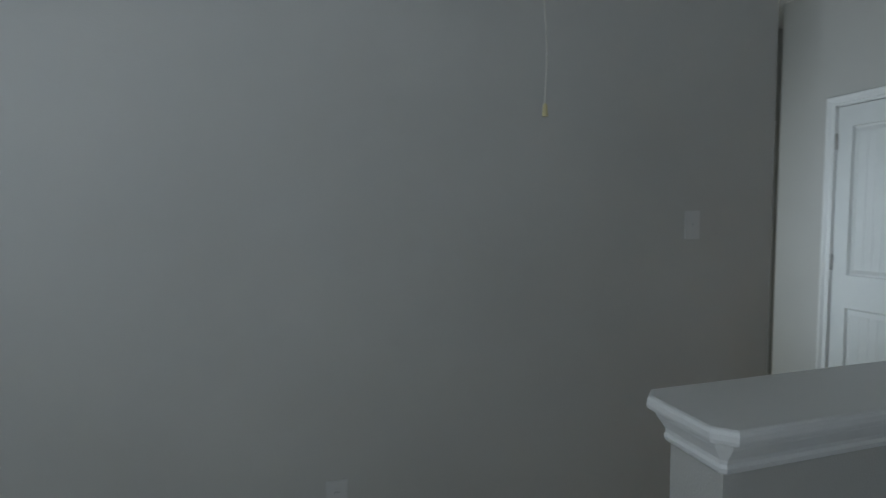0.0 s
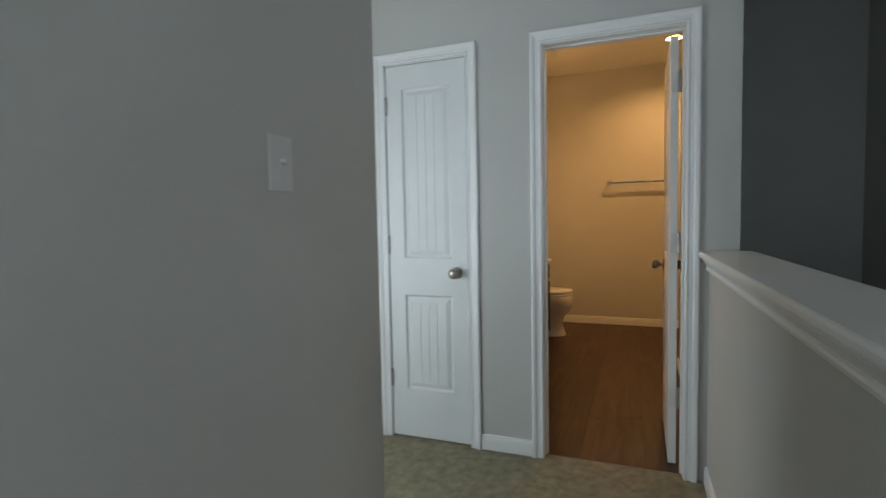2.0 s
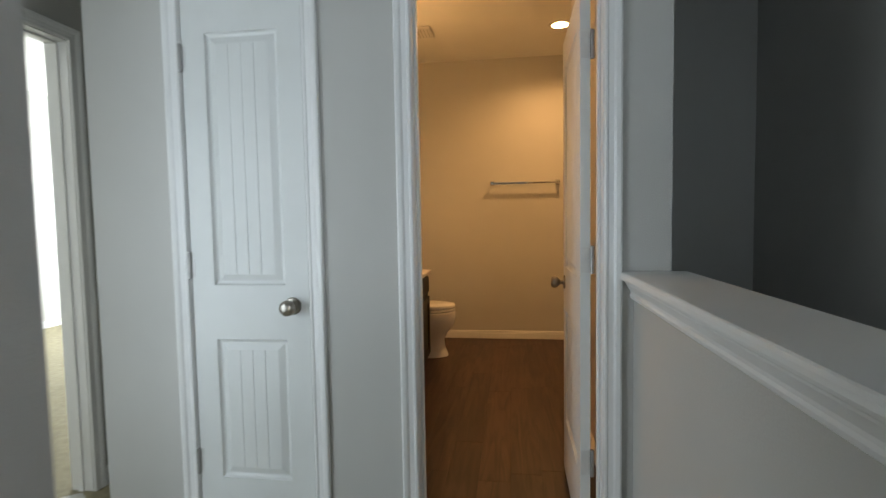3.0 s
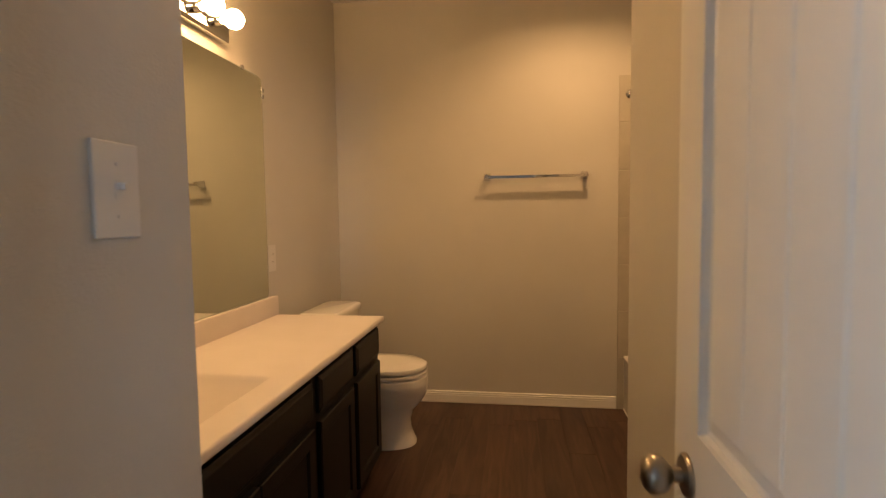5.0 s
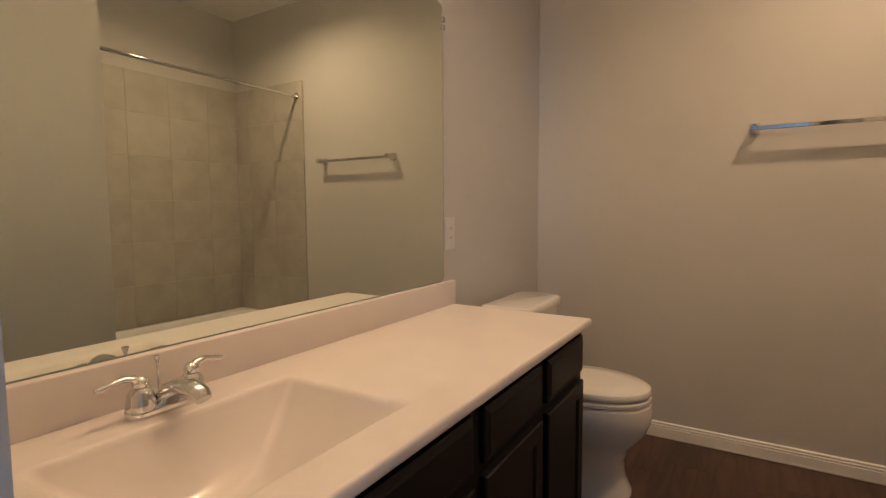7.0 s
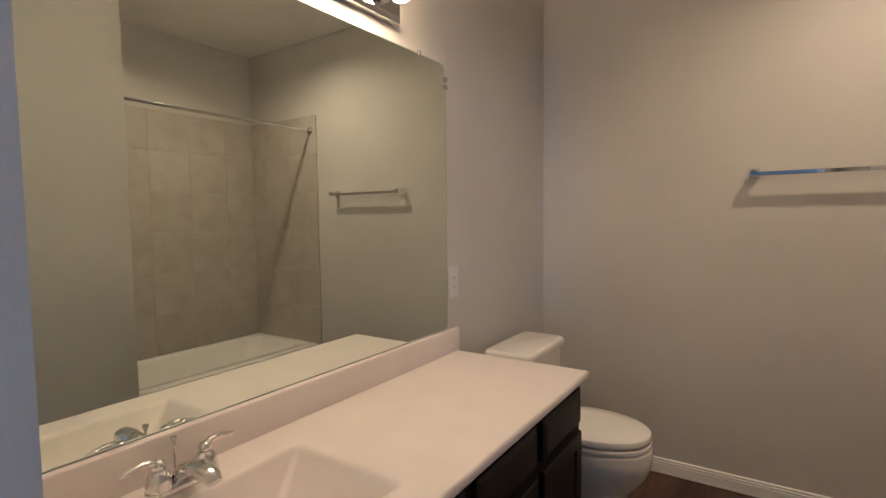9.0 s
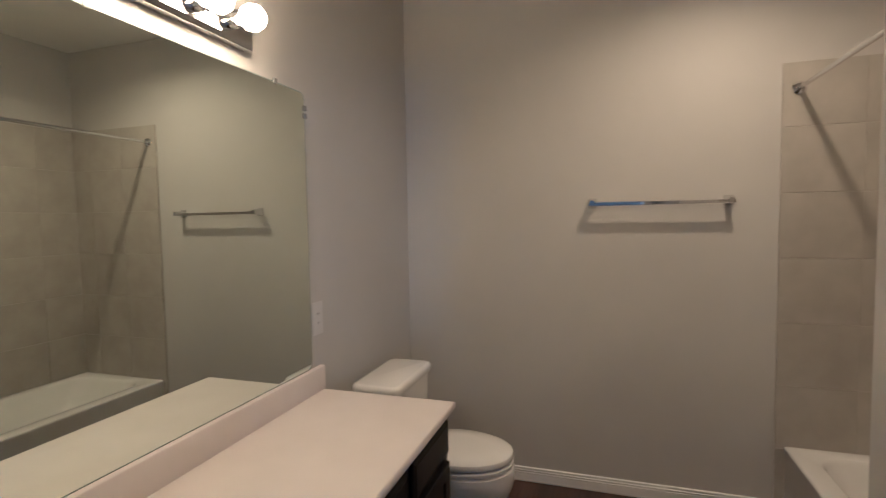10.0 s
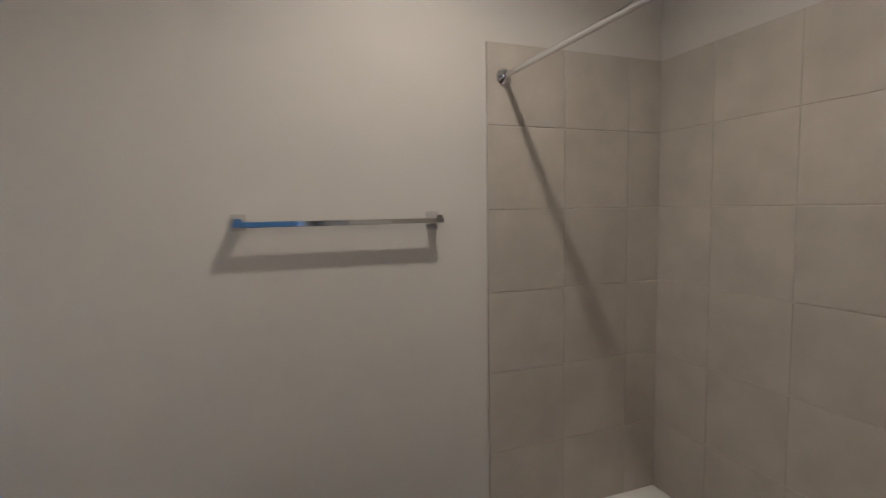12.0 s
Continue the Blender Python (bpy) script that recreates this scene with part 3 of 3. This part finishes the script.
edge = 0.009
x0, x1, y0, y1 = VX0, 5.370, 1.457, 2.043
inner = basin_ring(-0.07, CT, 0.024)
outer_corners = [(x1 - edge, y1), (x0, y1), (x0, y0 + edge), (x1 - edge, y0 + edge)]
iv = [bm.verts.new(p) for p in inner]
ov = [bm.verts.new((a, b, CT)) for a, b in outer_corners]
n = 6
for q in range(4):
    seg = iv[q * n:(q + 1) * n]
    for i in range(n - 1):
        bm.faces.new((seg[i], seg[i + 1], ov[q]))
    bm.faces.new((seg[-1], iv[((q + 1) * n) % 24], ov[(q + 1) % 4], ov[q]))
part("top_face", bm, MARBLE, top)
edge_profile = [(0.0, 0.0), (0.0035, -0.0007), (0.0065, -0.003), (0.0083, -0.0062), (0.009, -0.010), (0.009, -0.023), (0.007, -0.026), (-0.02, -0.026)]
bm = bmesh.new()
rows = []
for dx, dz in edge_profile:
    rows.append([bm.verts.new(p) for p in ((x0, y0 + edge - dx, CT + dz), (x1 - edge + dx, y0 + edge - dx, CT + dz), (x1 - edge + dx, y1, CT + dz))])
for a, b in zip(rows, rows[1:]):
    for i in range(2):
        bm.faces.new((a[i], a[i + 1], b[i + 1], b[i]))
part("front_edge", bm, MARBLE, top, smooth=True)
part("underside", box(x0, x1 - 0.006, y0 + 0.008, SY0 - 0.06, CT - 0.026, CT - 0.012), MARBLE, top)
part("backsplash", box(VX0, 5.375, 2.020, 2.0435, CT - 0.001, 0.913, bevel=0.004, segments=3), MARBLE, top, smooth=True)
part("drain", loft(turned([(0.021, 0.0), (0.021, 0.003), (0.016, 0.005), (0.014, 0.002), (0.004, 0.004)], (0, 0, 1), (4.125, 1.750, CT - 0.1535), 20)), CHROME, top, "chrome drain", smooth=True)

# faucet
FX, FY = 4.126, 1.957
fau = thing("faucet", (FX, FY, CT), 0, "polished chrome two-handle faucet on the vanity top", "faucet")
part("base_plate", loft([rounded_rect(FX - 0.079 + g, FX + 0.079 - g, FY - 0.026 + g, FY + 0.026 - g, 0.025 - g, CT + z, 6) for g, z in ((0, 0.0005), (0, 0.013), (0.002, 0.018), (0.007, 0.021))]), CHROME, fau, smooth=True)
spout = [(FX, FY + 0.004, CT + 0.006), (FX, FY - 0.002, CT + 0.022), (FX, FY - 0.018, CT + 0.036), (FX, FY - 0.042, CT + 0.046), (FX, FY - 0.068, CT + 0.0515), (FX, FY - 0.094, CT + 0.0515), (FX, FY - 0.111, CT + 0.047), (FX, FY - 0.120, CT + 0.039)]
part("spout", loft(tube_rings(spout, [0.030, 0.029, 0.027, 0.0245, 0.0225, 0.021, 0.0185, 0.0155], 20, 0.82)), CHROME, fau, smooth=True)
for s in (-1, 1):
    hx = FX + s * 0.0508
    hub = part("handle", loft(turned([(0.0265, 0.014), (0.027, 0.020), (0.0255, 0.026), (0.0250, 0.034), (0.0225, 0.045), (0.0170, 0.053), (0.0125, 0.056), (0.0145, 0.060), (0.0150, 0.067), (0.011, 0.074), (0.005, 0.077)], (0, 0, 1), (hx, FY, CT), 24)), CHROME, fau, smooth=True)
    lever = [(hx, FY, CT + 0.064), (hx + s * 0.012, FY + 0.001, CT + 0.075), (hx + s * 0.030, FY + 0.003, CT + 0.0775), (hx + s * 0.050, FY + 0.004, CT + 0.073), (hx + s * 0.066, FY + 0.006, CT + 0.069), (hx + s * 0.074, FY + 0.007, CT + 0.069)]
    part("lever", loft(tube_rings(lever, [0.0115, 0.0095, 0.0080, 0.0078, 0.0085, 0.0055], 12, 0.75)), CHROME, hub, smooth=True)
part("lift_rod", loft(turned([(0.0024, 0.015), (0.0024, 0.086), (0.0040, 0.091), (0.0075, 0.1005), (0.0072, 0.103), (0.003, 0.1035)], (0, 0, 1), (FX - 0.006, FY + 0.021, CT), 12)), CHROME, fau, smooth=True)

# mirror
MX0, MX1, MZ0, MZ1, MY = 3.700, 5.313, 0.9125, 2.006, 2.0385
mir = thing("wall_mirror", ((MX0 + MX1) / 2, MY, MZ0), 0, "large frameless mirror with clipped edges above the vanity", "mirror")


def mirror_ring(y, inset, r=0.03):
    return [(a, y, b) for a, b, _ in rounded_rect(MX0 + inset, MX1 - inset, MZ0 + inset, MZ1 - inset, r, 0, 6)]


part("glass", loft([mirror_ring(MY, 0.0045), mirror_ring(MY + 0.0001, 0.0046)], (True, False)), MIRROR, mir)
part("edge", loft([mirror_ring(MY + 0.0055, 0.0), mirror_ring(MY + 0.0015, 0.0), mirror_ring(MY + 0.0002, 0.0045)], (True, False)), MIRROR_EDGE, mir)
for cx, cz in ((5.133, MZ1), (4.45, MZ1), (3.9, MZ1), (MX1, 1.945), (MX1, 1.915)):
    part("clip", box(cx - 0.010, cx + 0.010, MY - 0.005, MY + 0.004, cz - 0.008, cz + 0.012, bevel=0.002, segments=1), CLIP, mir, "clear plastic mirror clip")

# light bar
LX0, LX1, LZ = 4.075, 4.985, 2.118
bar = thing("vanity_light", ((LX0 + LX1) / 2, 2.044, LZ), 0, "chrome strip light with lit globe bulbs above the mirror", "wall light")
part("back_plate", loft([[(a, y, b) for a, b, _ in rounded_rect(LX0 + g, LX1 - g, LZ - 0.057 + g, LZ + 0.057 - g, 0.004, 0, 2)] for y, g in ((2.0445, 0), (2.012, 0), (2.002, 0.012), (2.0015, 0.014))]), CHROME, bar, smooth=False)
for i in range(6):
    bx = 4.872 - 0.137 * i
    socket = part("socket", loft(turned([(0.024, 0.0), (0.024, 0.022), (0.020, 0.030), (0.014, 0.034)], (0, -1, 0), (bx, 2.0015, LZ - 0.004), 20)), CHROME, bar, smooth=True)
    prof = [(0.013, 0.030), (0.016, 0.040)] + [(0.040 * math.sin(a), 0.083 - 0.040 * math.cos(a)) for a in [radians(d) for d in (35, 60, 90, 120, 150, 172)]]
    part("bulb", loft(turned(prof, (0, -1, 0), (bx, 2.0015, LZ - 0.004), 20)), BULB, socket, "lit round bulb", smooth=True)

# towel bar
tow = thing("towel_bar", (6.38, 0.683, 1.566), 0, "polished chrome towel bar on the painted wall", "towel bar")
for y in (0.984, 0.343):
    part("bracket", loft([[(x, a, b) for a, b, _ in rounded_rect(y - w, y + w, 1.574 - h, 1.574 + h, 0.004, 0, 3)] for x, w, h in ((6.379, 0.0225, 0.026), (6.372, 0.0225, 0.026), (6.364, 0.017, 0.020), (6.335, 0.0135, 0.0155), (6.300, 0.0135, 0.0155), (6.295, 0.011, 0.013))]), CHROME, tow, smooth=True)
part("bar", box(6.2985, 6.3180, 0.326, 1.001, 1.5595, 1.5775, bevel=0.0015), CHROME, tow)

# toilet
TX = 5.722
toi = thing("toilet", (TX, 1.70, 0), 0, "white porcelain toilet with a closed lid", "toilet")


def oval(cx, cy, rx, front_r, back_r, z, n=36, sq=2.0):
    pts = []
    for i in range(n):
        a = 2 * math.pi * i / n
        c, s = math.cos(a), math.sin(a)
        x = rx * math.copysign(abs(c) ** (2 / sq), c)
        y = (back_r if s > 0 else front_r) * math.copysign(abs(s) ** (2 / sq), s)
        pts.append((cx + x, cy + y, z))
    return pts


part("bowl", loft([oval(TX, 1.61, 0.130, 0.238, 0.21, 0.003, sq=2.4), oval(TX, 1.61, 0.130, 0.238, 0.21, 0.016, sq=2.4), oval(TX, 1.61, 0.122, 0.226, 0.21, 0.040, sq=2.4), oval(TX, 1.605, 0.113, 0.204, 0.2, 0.09, sq=2.3), oval(TX, 1.6, 0.112, 0.196, 0.2, 0.15, sq=2.2), oval(TX, 1.59, 0.124, 0.208, 0.195, 0.208, sq=2.15), oval(TX, 1.575, 0.147, 0.228, 0.19, 0.242, sq=2.15), oval(TX, 1.568, 0.170, 0.250, 0.18, 0.285, sq=2.1), oval(TX, 1.565, 0.182, 0.262, 0.175, 0.325, sq=2.1), oval(TX, 1.565, 0.187, 0.267, 0.175, 0.355, sq=2.1), oval(TX, 1.565, 0.188, 0.267, 0.175, 0.380, sq=2.1), oval(TX, 1.565, 0.186, 0.264, 0.175, 0.402, sq=2.1), oval(TX, 1.565, 0.177, 0.254, 0.17, 0.411, sq=2.1)]), PORCELAIN, toi, smooth=True)
part("seat", loft([oval(TX, 1.565, 0.18, 0.256, 0.165, 0.4135, sq=2.1), oval(TX, 1.565, 0.187, 0.263, 0.168, 0.417, sq=2.1), oval(TX, 1.565, 0.187, 0.263, 0.168, 0.43, sq=2.1), oval(TX, 1.565, 0.18, 0.256, 0.163, 0.434, sq=2.1)]), PORCELAIN, toi, smooth=True)
part("lid", loft([oval(TX, 1.565, 0.176, 0.252, 0.172, 0.4395, sq=2.1), oval(TX, 1.565, 0.184, 0.26, 0.178, 0.443, sq=2.1), oval(TX, 1.565, 0.187, 0.263, 0.18, 0.456, sq=2.1), oval(TX, 1.565, 0.183, 0.258, 0.178, 0.468, sq=2.1), oval(TX, 1.565, 0.168, 0.24, 0.168, 0.476, sq=2.1), oval(TX, 1.565, 0.1, 0.16, 0.11, 0.48, sq=2.1)]), PORCELAIN, toi, smooth=True)
part("deck", loft([rounded_rect(TX - 0.10 - g, TX + 0.10 + g, 1.70, 1.955, 0.04, z, 5) for g, z in ((0, 0.16), (0.01, 0.28), (0.03, 0.375), (0.03, 0.39))]), PORCELAIN, toi, smooth=True)
part("tank", loft([rounded_rect(TX - 0.205 - g, TX + 0.205 + g, 1.772 - g * 0.6, 1.972, 0.035, z, 6) for g, z in ((-0.02, 0.39), (-0.008, 0.40), (0.0, 0.42), (0.013, 0.746))]), PORCELAIN, toi, smooth=True)
part("tank_lid", loft([rounded_rect(TX - 0.228 + g, TX + 0.228 - g, 1.748 + g, 1.982 - g, 0.045 - g, z, 6) for g, z in ((0.012, 0.7465), (0.002, 0.752), (0.0, 0.761), (0.0, 0.776), (0.003, 0.784), (0.010, 0.790), (0.022, 0.792))]), PORCELAIN, toi, smooth=True)
for s in (-1, 1):
    part("lid_hinge", box(TX + s * 0.07 - 0.018, TX + s * 0.07 + 0.018, 1.712, 1.745, 0.40, 0.45, bevel=0.006), PORCELAIN, toi, smooth=True)
    part("bolt_cap", loft(turned([(0.014, 0.0), (0.014, 0.006), (0.010, 0.013), (0.003, 0.016)], (0, 0, 1), (TX + s * 0.132, 1.66, 0.0), 14)), PORCELAIN, toi, smooth=True)
part("flush_lever", loft(tube_rings([(TX - 0.17, 1.768, 0.69), (TX - 0.17, 1.745, 0.69), (TX - 0.14, 1.742, 0.688), (TX - 0.09, 1.745, 0.682)], [0.009, 0.008, 0.006, 0.007], 10)), CHROME, toi, "chrome flush lever", smooth=True)

# bathtub
BX0, BX1, BY0, BY1, BZ = 4.852, 6.370, -0.679, 0.080, 0.368
tub = thing("bathtub", ((BX0 + BX1) / 2, (BY0 + BY1) / 2, 0), 0, "white enamel alcove bathtub with a plain apron", "bathtub")
rings = [rounded_rect(BX0, BX1, BY0, BY1, 0.004, 0.003, 6), rounded_rect(BX0, BX1, BY0, BY1 + 0.0, 0.004, BZ - 0.030, 6), rounded_rect(BX0, BX1, BY0, BY1 + 0.006, 0.004, BZ - 0.022, 6), rounded_rect(BX0, BX1, BY0, BY1 + 0.006, 0.006, BZ - 0.008, 6), rounded_rect(BX0 + 0.004, BX1 - 0.004, BY0 + 0.004, BY1, 0.006, BZ - 0.001, 6), rounded_rect(BX0 + 0.01, BX1 - 0.01, BY0 + 0.01, BY1 - 0.008, 0.01, BZ, 6)]
for ix0, ix1, iy0, iy1, r, z in ((0.085, 0.075, 0.055, 0.085, 0.12, BZ - 0.0005), (0.095, 0.083, 0.063, 0.094, 0.125, BZ - 0.006), (0.102, 0.09, 0.069, 0.10, 0.13, BZ - 0.022), (0.13, 0.16, 0.09, 0.12, 0.13, 0.22), (0.15, 0.23, 0.105, 0.135, 0.13, 0.10), (0.19, 0.29, 0.15, 0.18, 0.11, 0.062), (0.3, 0.4, 0.25, 0.28, 0.08, 0.055)):
    rings.append(rounded_rect(BX0 + ix0, BX1 - ix1, BY0 + iy0, BY1 - iy1, r, z, 6))
part("shell", loft(rings, (False, True)), ENAMEL, tub, smooth=True)
part("overflow_plate", loft(turned([(0.036, 0.0), (0.036, 0.004), (0.030, 0.008), (0.01, 0.010)], (1, 0, 0.25), (4.978, -0.30, 0.245), 24)), CHROME, tub, "chrome overflow plate", smooth=True)
part("drain", loft(turned([(0.03, 0.0), (0.03, 0.003), (0.02, 0.005), (0.005, 0.006)], (0, 0, 1), (5.20, -0.30, 0.056), 20)), CHROME, tub, "chrome drain", smooth=True)
tagged(part("trim", box(4.87, 6.36, 0.0795, 0.086, 0.001, 0.010, bevel=0.002, segments=1), CAULK), "white caulk bead along the tub apron", "trim", kind="structure")

# shower rod
RY, RZ = 0.058, 2.088
rod = thing("shower_rod", (5.57, RY, RZ), 0, "straight chrome shower curtain rod across the tub alcove", "shower rod")
part("rod", loft(turned([(0.0110, 0.0), (0.0110, 1.508)], (1, 0, 0), (4.857, RY, RZ), 20)), CHROME, rod, smooth=True)
for x, s in ((6.3655, -1), (4.8565, 1)):
    part("flange", loft(turned([(0.030, 0.0), (0.030, 0.005), (0.024, 0.012), (0.016, 0.022), (0.0108, 0.024)], (s, 0, 0), (x, RY, RZ), 24)), CHROME, rod, "round chrome flange", smooth=True)

# ceiling fixtures
can = thing("recessed_light", (CAN_X, CAN_Y, H), 0, "lit recessed ceiling light with a white trim ring", "ceiling light")
part("trim_ring", loft(turned([(0.069, -0.002), (0.069, 0.003), (0.072, 0.006), (0.094, 0.004), (0.101, 0.0005)], (0, 0, -1), (CAN_X, CAN_Y, H), 36), (False, False)), PLASTIC, can, smooth=True)
part("reflector", loft(turned([(0.0688, 0.0), (0.066, 0.03), (0.058, 0.07), (0.046, 0.098), (0.03, 0.112)], (0, 0, 1), (CAN_X, CAN_Y, H), 36), (False, True)), TRIM, can, "white reflector cone", smooth=True)
part("bulb", loft(turned([(0.022, 0.095), (0.036, 0.066), (0.046, 0.046), (0.045, 0.036), (0.036, 0.029), (0.016, 0.026)], (0, 0, 1), (CAN_X, CAN_Y, H), 32)), CAN_LIT, can, "glowing flood bulb", smooth=True)
fan = thing("exhaust_fan", (5.53, 1.56, H), 0, "white square bathroom exhaust fan grille on the ceiling", "exhaust fan")
part("cover", box(5.41, 5.65, 1.44, 1.68, H - 0.022, H - 0.0005, bevel=0.012, segments=3), PLASTIC, fan, smooth=True)
# no cut slots: their shade is laid on the cover as thin grey strips
for i in range(7):
    part("slot_shade", box(5.44, 5.62, 1.468 + i * 0.027, 1.474 + i * 0.027, H - 0.0228, H - 0.0218), VENT_SHADE, fan)

# ---- wall tiles ----
sur = thing("tile_surround", (6.37, -0.3, 0), 0, "beige mottled square ceramic tiles round the bathtub", "tile", kind="structure")
part("grout_bed", box(6.3675, 6.3795, -0.691, 0.1245, 0.001, 2.2085), GROUT, sur)
part("grout_bed", box(4.841, 6.3675, -0.6915, -0.6805, 0.30, 2.2085), GROUT, sur)
part("grout_bed", box(4.8405, 4.8495, -0.6805, 0.1245, 0.001, 2.2085), GROUT, sur)
ROWS_Z = (0.358, 0.669, 0.978, 1.289, 1.600, 1.910, 2.210)
BACK_Y = (-0.681, -0.513, -0.206, 0.126)
SIDE_X = (4.850, 5.168, 5.476, 5.784, 6.102, 6.368)
TILE_MESH = {}


def tile(w, h, m):
    """One tile of that size with eased edges; local x, z in the wall, facing -y."""
    key = (round(w, 3), round(h, 3))
    if key not in TILE_MESH:
        g, v, t, e = 0.0021, 0.0005, 0.0034, 0.0011
        def ring(i, y):
            return [(v + i, y, g + i), (w - v - i, y, g + i), (w - v - i, y, h - g - i), (v + i, y, h - g - i)]
        b = loft([ring(0, 0.004), ring(0, -t + e), ring(e, -t)], (False, True))
        bmesh.ops.recalc_face_normals(b, faces=b.faces)
        me = bpy.data.meshes.new("tile")
        b.to_mesh(me)
        b.free()
        me.materials.append(TILE)
        TILE_MESH[key] = me
    ob = new("tile", TILE_MESH[key])
    ob.parent = sur
    tilt = pose(0, 0, 0, random.uniform(-0.06, 0.06), 0, random.uniform(-0.06, 0.06))
    ob.matrix_basis = whole(sur).inverted() @ m @ tilt
    return ob


for z0, z1 in zip(ROWS_Z, ROWS_Z[1:]):
    for y0, y1 in zip(BACK_Y, BACK_Y[1:]):
        tile(y1 - y0, z1 - z0, pose(6.3685, y1, z0, 0, 0, -90))
        tile(y1 - y0, z1 - z0, pose(4.8485, y0, z0, 0, 0, 90))
    for x0, x1 in zip(SIDE_X, SIDE_X[1:]):
        tile(x1 - x0, z1 - z0, pose(x1, -0.6815, z0, 0, 0, 180))
tile(0.043, 0.355, pose(6.3685, 0.126, 0.002, 0, 0, -90))
tile(0.043, 0.355, pose(4.8485, 0.083, 0.002, 0, 0, 90))

# ---- bathroom floor planks ----
bathfloor = thing("floor_bathroom", (4.7, 1.0, 0), 0, "dark brown wood-look plank floor", "floor", kind="structure")
part("underlay", box(3.05, 6.38, -0.68, 2.045, -0.25, -0.0018), SUBFLOOR, bathfloor)
PW, PL, GAP = 0.151, 1.22, 0.0004
PLANK_MESH = {}
rng = random.Random(11)
y = 0.06
while y < 2.044:
    w = min(PW, 2.044 - y)
    x = 3.052 - rng.uniform(0.1, 1.1)
    while x < 6.379:
        a, b = max(x, 3.052), min(x + PL, 6.379)
        x += PL
        if b - a < 0.02:
            continue
        key = (round(b - a, 3), round(w, 3))
        if key not in PLANK_MESH:
            bm = bmesh.new()
            add_loft(bm, [[(GAP + i, GAP + i, z), (key[0] - GAP - i, GAP + i, z), (key[0] - GAP - i, key[1] - GAP - i, z), (GAP + i, key[1] - GAP - i, z)] for i, z in ((0, -0.0016), (0, -0.0004), (0.0005, 0.0))], (False, True))
            bmesh.ops.recalc_face_normals(bm, faces=bm.faces)
            me = bpy.data.meshes.new("plank")
            bm.to_mesh(me)
            bm.free()
            me.materials.append(PLANK)
            PLANK_MESH[key] = me
        ob = new("plank", PLANK_MESH[key])
        ob.parent = bathfloor
        ob.matrix_basis = whole(bathfloor).inverted() @ pose(a, y, 0)
    y += PW
